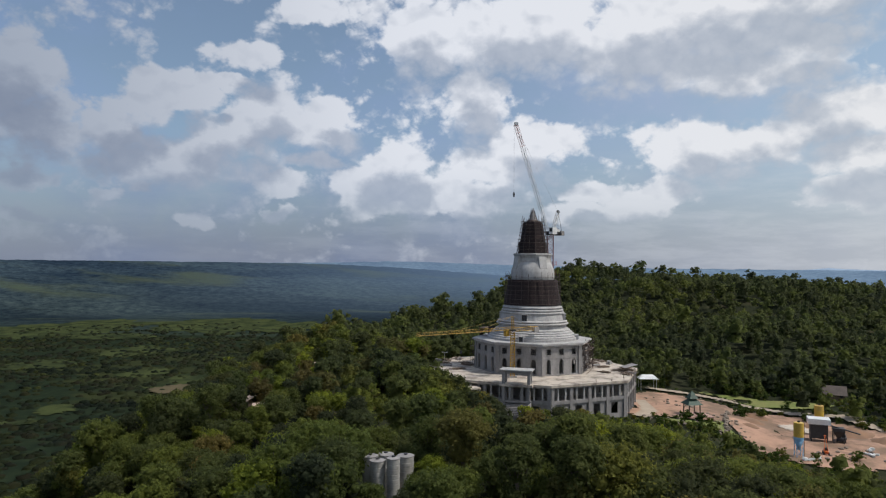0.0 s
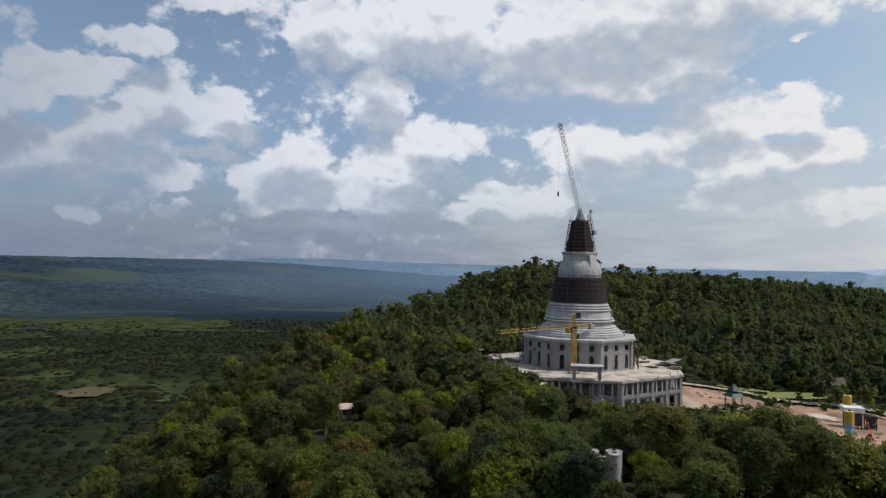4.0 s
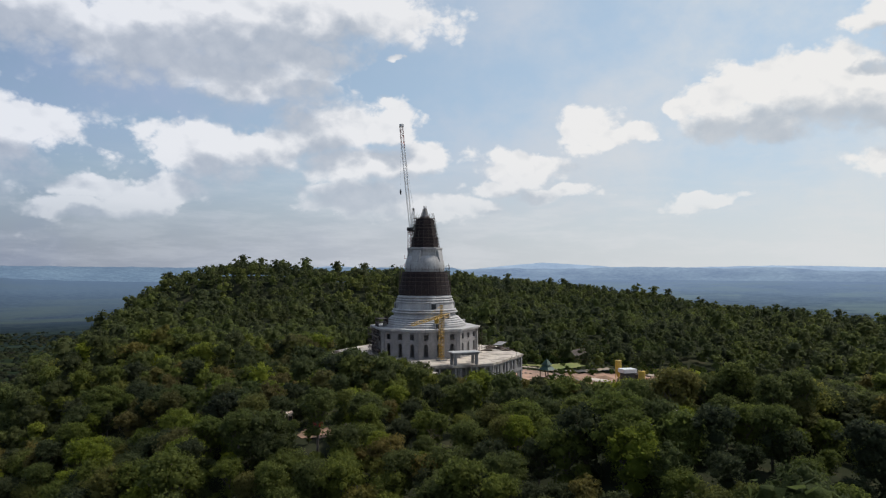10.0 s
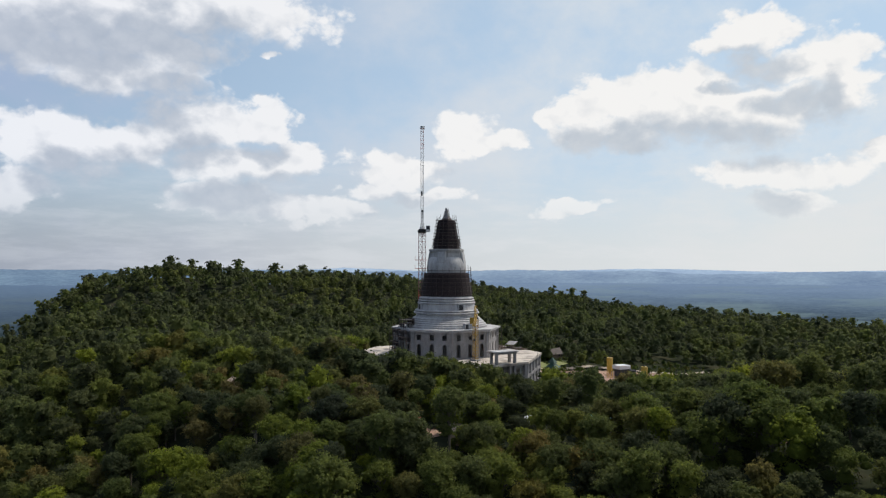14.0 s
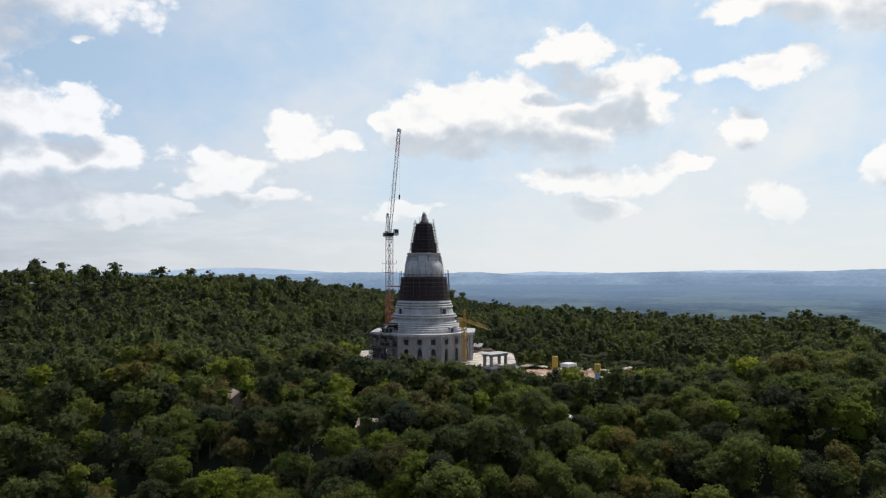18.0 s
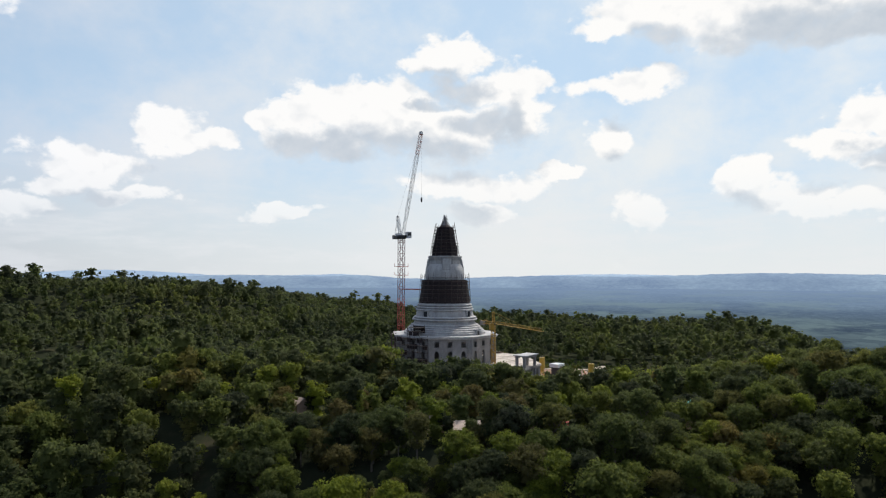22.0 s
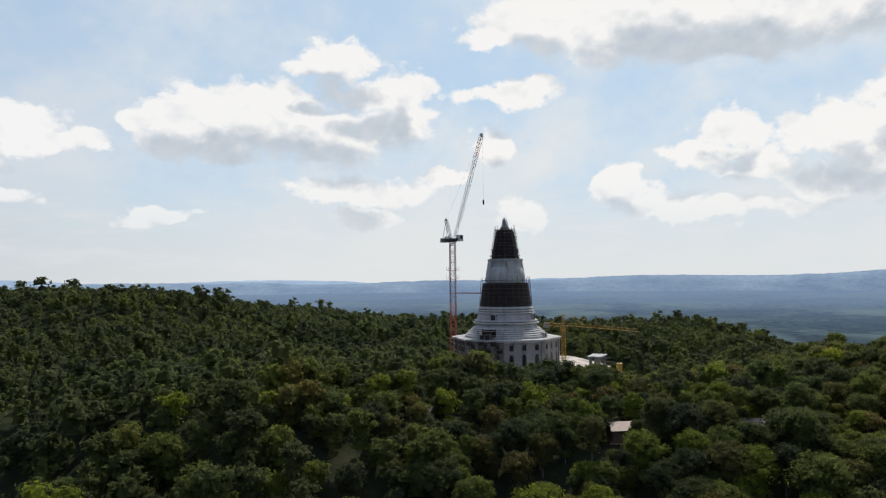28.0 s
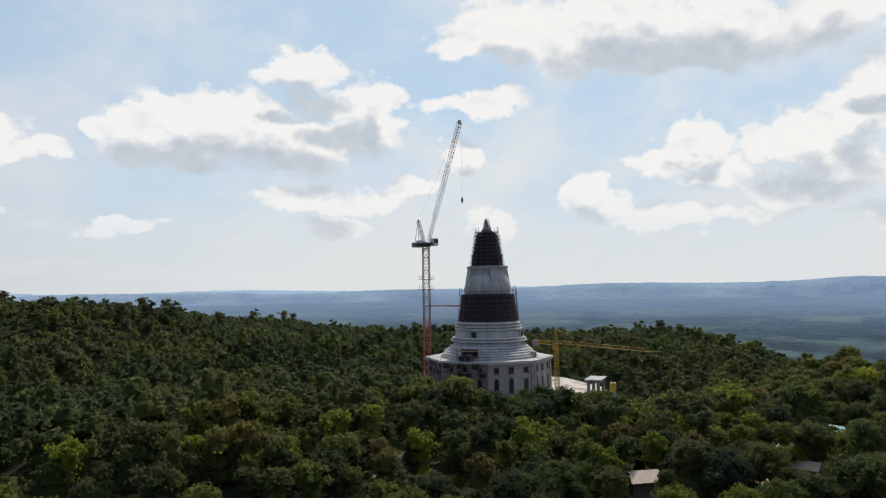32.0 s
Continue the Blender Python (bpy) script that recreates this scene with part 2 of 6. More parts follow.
# ---- helpers of this scene ----
def part(name, bm, material, parent=None, label="", smooth=False):
    """One mesh object from a bmesh, under its thing or part."""
    me = bpy.data.meshes.new(name)
    if smooth:
        for fa in bm.faces:
            fa.smooth = True
    bm.to_mesh(me)
    bm.free()
    me.materials.append(material)
    ob = new(name, me)
    ob.parent = parent
    if label:
        ob["label"] = label
    return ob


def share(name, me, parent, m):
    """Another object on the same mesh data."""
    ob = new(name, me)
    ob.parent = parent
    ob.matrix_local = m
    return ob


def thing(name, label, category, group="", m=None):
    ob = new(name)
    ob.empty_display_size = 0.3
    if m is not None:
        ob.matrix_world = m
    return tagged(ob, label, category, group)


def box(bm, x0, x1, y0, y1, z0, z1, m=None):
    vs = [bm.verts.new(Vector(c)) for c in ((x0, y0, z0), (x1, y0, z0), (x1, y1, z0), (x0, y1, z0),
                                            (x0, y0, z1), (x1, y0, z1), (x1, y1, z1), (x0, y1, z1))]
    if m is not None:
        for v in vs:
            v.co = m @ v.co
    for f in ((3, 2, 1, 0), (4, 5, 6, 7), (0, 1, 5, 4), (1, 2, 6, 5), (2, 3, 7, 6), (3, 0, 4, 7)):
        bm.faces.new([vs[i] for i in f])
    return bm


def bar(bm, a, b, r, n=6, r2=None):
    """A round bar from a to b."""
    a, b = Vector(a), Vector(b)
    d = b - a
    q = d.to_track_quat("Z", "Y").to_matrix()
    rings = []
    for p, rr in ((a, r), (b, r if r2 is None else r2)):
        rings.append([bm.verts.new(p + q @ Vector((rr * math.cos(2 * math.pi * k / n), rr * math.sin(2 * math.pi * k / n), 0))) for k in range(n)])
    for k in range(n):
        bm.faces.new((rings[0][k], rings[0][(k + 1) % n], rings[1][(k + 1) % n], rings[1][k]))
    bm.faces.new(list(reversed(rings[0])))
    bm.faces.new(rings[1])
    return bm


def lathe(bm, profile, n=64, phase=0.0):
    """A closed body of revolution (n sides) from rows of radius and height, from below upward."""
    rings = []
    for r, z in profile:
        rings.append([bm.verts.new((r * math.cos(phase + 2 * math.pi * k / n), r * math.sin(phase + 2 * math.pi * k / n), z)) for k in range(n)])
    for lo, hi in zip(rings, rings[1:]):
        for k in range(n):
            bm.faces.new((lo[k], lo[(k + 1) % n], hi[(k + 1) % n], hi[k]))
    bm.faces.new(list(reversed(rings[0])))
    bm.faces.new(rings[-1])
    return bm


def ring_body(bm, ro, ri, z0, z1, n=8, phase=0.0):
    """A ring with n sides between two circumradii."""
    cs = [(ro, z0), (ro, z1), (ri, z1), (ri, z0)]
    vs = [[bm.verts.new((r * math.cos(phase + 2 * math.pi * k / n), r * math.sin(phase + 2 * math.pi * k / n), z)) for k in range(n)] for r, z in cs]
    for i in range(4):
        a, b = vs[i], vs[(i + 1) % 4]
        for k in range(n):
            bm.faces.new((a[k], a[(k + 1) % n], b[(k + 1) % n], b[k]))
    return bm


def lattice(bm, a, b, w, step, r, up=(0, 0, 1), tri=False):
    """A lattice boom from a to b of side w: chords, rungs and diagonals."""
    a, b = Vector(a), Vector(b)
    d = (b - a).normalized()
    s = d.cross(Vector(up))
    if s.length < 0.01:
        s = Vector((1, 0, 0))
    s.normalize()
    u = s.cross(d).normalized()
    cs = [s * w / 2, -s * w / 2, u * w * 0.87] if tri else [(s + u) * w / 2, (-s + u) * w / 2, (-s - u) * w / 2, (s - u) * w / 2]
    n = max(2, round((b - a).length / step))
    for c in cs:
        bar(bm, a + c, b + c, r, 4)
    for k in range(n):
        p, q = a.lerp(b, k / n), a.lerp(b, (k + 1) / n)
        for i in range(len(cs)):
            c, e = cs[i], cs[(i + 1) % len(cs)]
            bar(bm, p + c, p + e, r * 0.6, 4)
            bar(bm, p + (c if k % 2 else e), q + (e if k % 2 else c), r * 0.6, 4)
    return bm


# ---- materials ----
def nodes_of(name):
    m = bpy.data.materials.new(name)
    m.use_nodes = True
    return m, m.node_tree.nodes, m.node_tree.links, m.node_tree.nodes["Principled BSDF"]


def ramp(ns, ls, fac, stops):
    r = ns.new("ShaderNodeValToRGB")
    els = r.color_ramp.elements
    while len(els) < len(stops):
        els.new(0.5)
    for e, (p, c) in zip(els, stops):
        e.position, e.color = p, (*c, 1)
    ls.new(fac, r.inputs[0])
    return r.outputs[0]


def noise_at(ns, ls, scale, detail=4.0, rough=0.6, stretch=None):
    tc = ns.new("ShaderNodeNewGeometry")
    src = tc.outputs["Position"]
    if stretch:
        mp = ns.new("ShaderNodeMapping")
        mp.inputs["Scale"].default_value = stretch
        ls.new(src, mp.inputs[0])
        src = mp.outputs[0]
    n = ns.new("ShaderNodeTexNoise")
    n.inputs["Scale"].default_value, n.inputs["Detail"].default_value, n.inputs["Roughness"].default_value = scale, detail, rough
    ls.new(src, n.inputs["Vector"])
    return n.outputs[0]


def mixed(ns, ls, kind, fac, a, b):
    m = ns.new("ShaderNodeMix")
    m.data_type, m.blend_type = "RGBA", kind
    for sock, v in ((m.inputs[0], fac), (m.inputs[6], a), (m.inputs[7], b)):
        if isinstance(v, (int, float)):
            sock.default_value = v
        elif isinstance(v, tuple):
            sock.default_value = (*v, 1)
        else:
            ls.new(v, sock)
    return m.outputs[2]


def surface(name, base, worn, big=0.15, fine=2.5, rough=0.85, bump=0.3, metal=0.0, streaks=None, dist=0.05, edges=(0.35, 0.7)):
    """A worn surface: two colours by large stains, a fine grain, and relief."""
    m, ns, ls, bs = nodes_of(name)
    stain = noise_at(ns, ls, big, 5, 0.65, streaks)
    col = ramp(ns, ls, stain, [(edges[0], base), (edges[1], worn)])
    grain = noise_at(ns, ls, fine, 4, 0.7)
    g = ramp(ns, ls, grain, [(0.3, (0.78, 0.78, 0.78)), (0.7, (1.1, 1.1, 1.1))])
    col = mixed(ns, ls, "MULTIPLY", 0.8, col, g)
    ls.new(col, bs.inputs["Base Color"])
    bs.inputs["Roughness"].default_value, bs.inputs["Metallic"].default_value = rough, metal
    if bump:
        b = ns.new("ShaderNodeBump")
        b.inputs["Strength"].default_value, b.inputs["Distance"].default_value = bump, dist
        ls.new(grain, b.inputs["Height"])
        ls.new(b.outputs[0], bs.inputs["Normal"])
    return m


M_WHITE = surface("weathered_white_concrete", (0.46, 0.445, 0.435), (0.29, 0.275, 0.27), 0.3, 1.6, streaks=(1.6, 1.6, 0.35))
M_WALL = surface("bare_grey_concrete", (0.3, 0.282, 0.275), (0.19, 0.177, 0.172), 0.35, 1.2, streaks=(1.4, 1.4, 0.4))
M_DECK = surface("dusty_tan_slab", (0.52, 0.45, 0.375), (0.2, 0.165, 0.14), 0.3, 0.9, edges=(0.45, 0.64))
M_FORM = surface("rusty_brown_formwork", (0.034, 0.02, 0.02), (0.015, 0.011, 0.012), 0.5, 3.0, rough=0.9)
M_BOARD = surface("brown_boards", (0.044, 0.026, 0.025), (0.02, 0.014, 0.014), 0.6, 3.0, rough=0.9)
M_POLE = surface("scaffold_steel", (0.1, 0.07, 0.06), (0.05, 0.036, 0.032), 0.6, 5.0, rough=0.6, metal=0.3, bump=0)
M_YELLOW = surface("yellow_crane_paint", (0.46, 0.27, 0.025), (0.3, 0.17, 0.03), 0.4, 4.0, rough=0.55, bump=0)
M_CRANE_W = surface("white_crane_paint", (0.7, 0.7, 0.7), (0.5, 0.48, 0.46), 0.4, 4.0, rough=0.5, bump=0)
M_CRANE_R = surface("red_crane_paint", (0.42, 0.07, 0.05), (0.3, 0.08, 0.06), 0.4, 4.0, rough=0.55, bump=0)
M_DARK = surface("dark_steel", (0.06, 0.06, 0.065), (0.035, 0.035, 0.035), 0.5, 4.0, rough=0.6, metal=0.4, bump=0)
M_SOIL = surface("red_sandy_soil", (0.41, 0.24, 0.16), (0.2, 0.125, 0.08), 0.11, 0.5, edges=(0.42, 0.6))
M_MOUND = surface("dug_orange_soil", (0.27, 0.15, 0.085), (0.16, 0.095, 0.06), 0.3, 1.2)
M_STONE = surface("rough_brown_stone", (0.27, 0.215, 0.165), (0.16, 0.13, 0.105), 0.8, 3.0)
M_PAVE = surface("pinkish_paving", (0.42, 0.27, 0.22), (0.34, 0.22, 0.18), 0.4, 1.5)
M_ROADM = surface("dusty_concrete_road", (0.42, 0.34, 0.26), (0.3, 0.235, 0.17), 0.1, 1.0)
M_BLUE = surface("blue_silo_paint", (0.2, 0.4, 0.62), (0.3, 0.45, 0.6), 0.4, 3.0, rough=0.5, bump=0)
M_SILO_Y = surface("yellow_silo_paint", (0.62, 0.4, 0.05), (0.5, 0.33, 0.08), 0.4, 3.0, rough=0.5, bump=0)
M_METAL_W = surface("white_metal_sheet", (0.75, 0.76, 0.76), (0.6, 0.6, 0.58), 0.3, 3.0, rough=0.45, bump=0)
M_GREEN_R = surface("green_roof_tiles", (0.018, 0.065, 0.042), (0.025, 0.05, 0.035), 0.5, 3.0, rough=0.6)
M_TEAL = surface("turquoise_metal_roof", (0.1, 0.42, 0.36), (0.1, 0.32, 0.28), 0.3, 3.0, rough=0.5)
M_THATCH = surface("grey_brown_roof", (0.13, 0.1, 0.085), (0.085, 0.068, 0.058), 0.5, 3.0)
M_ORANGE = surface("orange_machine_paint", (0.65, 0.14, 0.03), (0.5, 0.12, 0.03), 0.5, 4.0, rough=0.5, bump=0)
M_RED = surface("red_paint", (0.45, 0.02, 0.025), (0.33, 0.02, 0.02), 0.5, 4.0, rough=0.5, bump=0)
M_TIMBER = surface("old_timber", (0.2, 0.14, 0.1), (0.12, 0.09, 0.07), 0.6, 4.0)
M_BARK = surface("grey_bark", (0.16, 0.13, 0.1), (0.09, 0.075, 0.06), 0.8, 4.0)


def foliage(name, dark, light, warm, joined=False):
    m, ns, ls, bs = nodes_of(name)
    geo = ns.new("ShaderNodeNewGeometry")
    info = ns.new("ShaderNodeObjectInfo")
    tone = ns.new("ShaderNodeAttribute")
    tone.attribute_name = "tone"
    add = ns.new("ShaderNodeMath")
    add.operation = "ADD"
    if not joined:
        ls.new(info.outputs["Random"], add.inputs[0])
    else:
        add.inputs[0].default_value = 0.06
    ls.new(tone.outputs["Fac"], add.inputs[1])
    fr = ns.new("ShaderNodeMath")
    fr.operation = "FRACT"
    ls.new(add.outputs[0], fr.inputs[0])
    col = ramp(ns, ls, fr.outputs[0], [(0.0, dark), (0.42, light), (0.66, tuple(0.6 * a + 0.4 * b for a, b in zip(light, warm))), (0.79, (light[0] * 1.5, light[1] * 1.02, light[2] * 1.1)), (0.86, light), (0.97, warm)])
    leaf = ramp(ns, ls, geo.outputs["Random Per Island"], [(0.0, (0.74, 0.76, 0.78)), (1.0, (1.26, 1.24, 1.12))])
    col = mixed(ns, ls, "MULTIPLY", 1.0, col, leaf)
    patch = ramp(ns, ls, noise_at(ns, ls, 0.02, 3), [(0.32, (0.72, 0.78, 0.86)), (0.68, (1.25, 1.2, 0.98))])
    col = mixed(ns, ls, "MULTIPLY", 1.0, col, patch)
    wide = ramp(ns, ls, noise_at(ns, ls, 0.0065, 2), [(0.35, (0.88, 0.9, 0.95)), (0.65, (1.12, 1.08, 0.97))])
    col = mixed(ns, ls, "MULTIPLY", 1.0, col, wide)
    ls.new(col, bs.inputs["Base Color"])
    bs.inputs["Roughness"].default_value = 0.7
    bs.inputs["Specular IOR Level"].default_value = 0.12
    tuft = ns.new("ShaderNodeBump")
    tuft.inputs["Strength"].default_value, tuft.inputs["Distance"].default_value = 1.0, 0.4
    ls.new(noise_at(ns, ls, 3.2, 3, 0.65), tuft.inputs["Height"])
    ls.new(tuft.outputs[0], bs.inputs["Normal"])
    out = ns["Material Output"]
    tr = ns.new("ShaderNodeBsdfTranslucent")
    ls.new(col, tr.inputs[0])
    mx = ns.new("ShaderNodeMixShader")
    mx.inputs[0].default_value = 0.54
    ls.new(bs.outputs[0], mx.inputs[1])
    ls.new(tr.outputs[0], mx.inputs[2])
    ls.new(mx.outputs[0], out.inputs[0])
    return m


LEAF_GREENS = ((0.06, 0.07, 0.042), (0.114, 0.135, 0.049), (0.21, 0.243, 0.034))
M_LEAF = foliage("broad_leaves", *LEAF_GREENS)
M_LEAF_MASS = foliage("broad_leaves_of_joined_trees", *LEAF_GREENS, joined=True)
M_SCRUB = foliage("scrub_leaves", (0.04, 0.065, 0.018), (0.08, 0.115, 0.025), (0.15, 0.15, 0.04))
# Cloud shade over the plain is put into these dark greens.
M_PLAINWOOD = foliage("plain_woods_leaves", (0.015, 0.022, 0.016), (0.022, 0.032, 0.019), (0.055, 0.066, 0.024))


def land():
    """Dark earth and undergrowth on the hill; on the plain below, woods with clearings and fields."""
    m, ns, ls, bs = nodes_of("land")
    floor = ramp(ns, ls, noise_at(ns, ls, 0.09, 6, 0.7), [(0.3, (0.018, 0.022, 0.014)), (0.55, (0.032, 0.036, 0.021)), (0.78, (0.075, 0.062, 0.04))])
    geo = ns.new("ShaderNodeNewGeometry")
    crowns = ns.new("ShaderNodeTexVoronoi")
    crowns.inputs["Scale"].default_value = 0.085
    ls.new(geo.outputs["Position"], crowns.inputs["Vector"])
    wood = ramp(ns, ls, crowns.outputs["Distance"], [(0.0, (0.024, 0.034, 0.018)), (0.8, (0.013, 0.02, 0.013))])
    fields = ramp(ns, ls, noise_at(ns, ls, 0.0042, 5, 0.6, (0.7, 1.7, 1.0)), [(0.5, (0.0, 0.0, 0.0)), (0.55, (1.0, 1.0, 1.0))])
    crop = ramp(ns, ls, noise_at(ns, ls, 0.02, 4, 0.65, (0.6, 1.6, 1.0)), [(0.35, (0.02, 0.026, 0.014)), (0.6, (0.036, 0.042, 0.018)), (0.8, (0.05, 0.05, 0.027))])
    low = mixed(ns, ls, "MIX", fields, wood, crop)
    sep = ns.new("ShaderNodeSeparateXYZ")
    ls.new(geo.outputs["Position"], sep.inputs[0])
    rng = ns.new("ShaderNodeMapRange")
    rng.inputs[1].default_value, rng.inputs[2].default_value = -138, -118
    ls.new(sep.outputs[2], rng.inputs[0])
    col = mixed(ns, ls, "MIX", rng.outputs[0], low, floor)
    ls.new(col, bs.inputs["Base Color"])
    bs.inputs["Roughness"].default_value = 0.95
    bs.inputs["Specular IOR Level"].default_value = 0.0
    return m


M_FLOOR = land()


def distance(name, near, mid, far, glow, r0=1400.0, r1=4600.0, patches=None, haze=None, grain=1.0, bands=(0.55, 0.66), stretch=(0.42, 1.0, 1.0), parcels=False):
    """Far land seen through air: a plain backdrop, its haze painted as bluer, paler colour and faint glow, from near to
    far.
    """
    m, ns, ls, bs = nodes_of(name)
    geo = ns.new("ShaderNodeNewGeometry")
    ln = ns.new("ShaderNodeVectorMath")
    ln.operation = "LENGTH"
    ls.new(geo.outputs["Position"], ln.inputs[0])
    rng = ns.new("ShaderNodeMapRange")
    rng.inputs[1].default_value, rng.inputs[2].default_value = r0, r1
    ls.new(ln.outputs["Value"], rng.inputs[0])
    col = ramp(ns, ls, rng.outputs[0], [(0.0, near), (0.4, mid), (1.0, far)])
    v = ramp(ns, ls, noise_at(ns, ls, 0.0045, 7, 0.66, (0.6, 0.6, 2.0)), [(0.35, (0.8, 0.82, 0.86)), (0.68, (1.18, 1.16, 1.1))])
    col = mixed(ns, ls, "MULTIPLY", 1.0, col, v)
    speck = ramp(ns, ls, noise_at(ns, ls, 0.035, 5, 0.75), [(0.38, (0.55, 0.58, 0.66)), (0.62, (1.42, 1.38, 1.25))])
    col = mixed(ns, ls, "MULTIPLY", grain, col, speck)
    if haze:
        # bands of cloud shade painted as darker and lighter stretches
        broad = ramp(ns, ls, noise_at(ns, ls, 0.0016, 5, 0.6, (0.5, 1.5, 1.0)), [(0.4, (0.55, 0.6, 0.68)), (0.62, (1.3, 1.27, 1.15))])
        col = mixed(ns, ls, "MULTIPLY", 1.0, col, broad)
    if patches:
        f = ramp(ns, ls, noise_at(ns, ls, 0.0028, 6, 0.62, stretch), [(bands[0], (0.0, 0.0, 0.0)), (bands[1], (0.75, 0.75, 0.75))])
        if parcels:
            cell = ns.new("ShaderNodeTexVoronoi")
            cell.inputs["Scale"].default_value = 0.0085
            ls.new(geo.outputs["Position"], cell.inputs["Vector"])
            part_of = ramp(ns, ls, cell.outputs["Color"], [(0.2, (0.35, 0.35, 0.35)), (0.8, (1.0, 1.0, 1.0))])
            f = mixed(ns, ls, "MULTIPLY", 1.0, f, part_of)
        col = mixed(ns, ls, "MIX", f, col, patches)
    # haze painted in: the colour fades to the far tone with distance
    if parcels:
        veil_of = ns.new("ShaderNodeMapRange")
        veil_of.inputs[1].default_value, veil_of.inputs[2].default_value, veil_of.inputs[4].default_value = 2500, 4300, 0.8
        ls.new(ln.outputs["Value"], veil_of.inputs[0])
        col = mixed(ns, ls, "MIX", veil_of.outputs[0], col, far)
    # haze painted in, stronger eastward and farther out
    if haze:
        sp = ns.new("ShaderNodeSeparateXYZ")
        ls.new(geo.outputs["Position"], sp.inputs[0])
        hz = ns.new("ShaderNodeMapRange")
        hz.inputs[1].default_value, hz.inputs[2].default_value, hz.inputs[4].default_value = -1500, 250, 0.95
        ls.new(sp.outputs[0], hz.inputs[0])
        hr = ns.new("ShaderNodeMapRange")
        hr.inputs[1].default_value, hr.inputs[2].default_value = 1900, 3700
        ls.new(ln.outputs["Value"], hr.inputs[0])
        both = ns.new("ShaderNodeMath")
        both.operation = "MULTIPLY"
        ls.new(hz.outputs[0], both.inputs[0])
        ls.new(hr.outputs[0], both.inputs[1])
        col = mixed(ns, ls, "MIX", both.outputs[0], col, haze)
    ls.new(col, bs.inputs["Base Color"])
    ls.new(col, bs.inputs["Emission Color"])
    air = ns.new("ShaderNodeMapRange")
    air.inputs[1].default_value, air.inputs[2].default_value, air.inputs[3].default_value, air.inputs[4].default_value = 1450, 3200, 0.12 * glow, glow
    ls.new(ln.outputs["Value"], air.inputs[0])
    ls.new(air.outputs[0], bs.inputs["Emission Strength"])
    bs.inputs["Roughness"].default_value = 1.0
    bs.inputs["Specular IOR Level"].default_value = 0.0
    return m


# Cloud shade and haze are in these tones; the patches stand for sunlit land.
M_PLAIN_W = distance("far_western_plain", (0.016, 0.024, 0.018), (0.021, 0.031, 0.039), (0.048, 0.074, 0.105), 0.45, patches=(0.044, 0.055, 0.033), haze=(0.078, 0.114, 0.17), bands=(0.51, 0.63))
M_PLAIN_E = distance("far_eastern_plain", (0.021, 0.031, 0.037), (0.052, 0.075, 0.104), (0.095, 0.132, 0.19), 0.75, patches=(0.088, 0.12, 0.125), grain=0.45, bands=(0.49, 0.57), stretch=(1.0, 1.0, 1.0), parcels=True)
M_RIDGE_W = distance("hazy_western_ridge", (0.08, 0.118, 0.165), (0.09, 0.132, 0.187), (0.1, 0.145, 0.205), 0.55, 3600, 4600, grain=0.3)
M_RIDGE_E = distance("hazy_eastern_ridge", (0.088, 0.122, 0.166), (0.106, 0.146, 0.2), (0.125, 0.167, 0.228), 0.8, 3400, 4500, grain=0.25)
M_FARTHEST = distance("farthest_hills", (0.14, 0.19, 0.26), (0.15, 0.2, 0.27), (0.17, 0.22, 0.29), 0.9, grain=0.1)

# ---- ground ----
# Knolls of the hill: x, y and height of the ground there.
KNOLLS = ((0, 0, -2.6), (25, -28, -3.6), (40, -10, -5.2), (58, -32, -10.2), (85, 16, -6.5), (70, -12, -10.5), (-24, -98, 1.5), (-40, -70, -4), (-60, -30, -2.4), (-56, -47, -1.4), (-60, 10, -0.6), (-60, 45, 4.3), (-86, -92, -20.6), (-90, -30, -11.1), (-42, 100, -4.3), (-28, 155, 3.7), (60, 280, 23), (100, 204, 17.4), (160, 290, 17))
SPURS = ((170, 320, 13.3), (320, 0, -11), (200, 0, -7.6), (40, -110, -3), (150, -60, -6.3), (150, -125, -12.8), (260, 110, -11.9), (90, 90, 2.2), (-10, 42, -0.8), (10, -60, -7.5), (45, -60, -12), (-5, 225, -6.5), (230, -110, -7.5), (75, -45, -13))
PLAIN_Z = -150.0


def ground_z(x, y):
    """Height of the hill's ground; works on numbers and arrays."""
    x, y = np.asarray(x, float), np.asarray(y, float)
    top, wsum = 0.0, 0.0
    for kx, ky, kz in KNOLLS + SPURS:
        d2 = (x - kx) ** 2 + (y - ky) ** 2
        w = 1.0 / (d2 + 250.0) ** 1.7
        top, wsum = top + w * kz, wsum + w
    z = top / wsum
    west = -71.4 + 0.000524 * (np.maximum(y, -90) + 90) ** 2 - x
    for d, slope in ((west, 0.71), (x - 345 - 0.15 * y, 0.45), (y - 330 + 0.1 * x, 0.4), (0.12 * (x - 50) - 118 - y, 0.5)):
        d = np.maximum(d, 0.0)
        z = z - slope * d * d / (d + 25.0)
    z = z + 1.2 * np.sin(x * 0.043 + 1.3) * np.sin(y * 0.051)* (np.hypot(x, y) > 60)
    return np.maximum(z, PLAIN_Z)


def grid_mesh(name, xs, ys, zf, material):
    gx, gy = np.meshgrid(xs, ys)
    co = np.stack([gx, gy, zf(gx, gy)], -1).reshape(-1, 3)
    nx, ny = len(xs), len(ys)
    i = np.arange(nx * ny).reshape(ny, nx)
    f = np.stack([i[:-1, :-1], i[:-1, 1:], i[1:, 1:], i[1:, :-1]], -1).reshape(-1, 4)
    return raw_mesh(name, co, f, material, True)


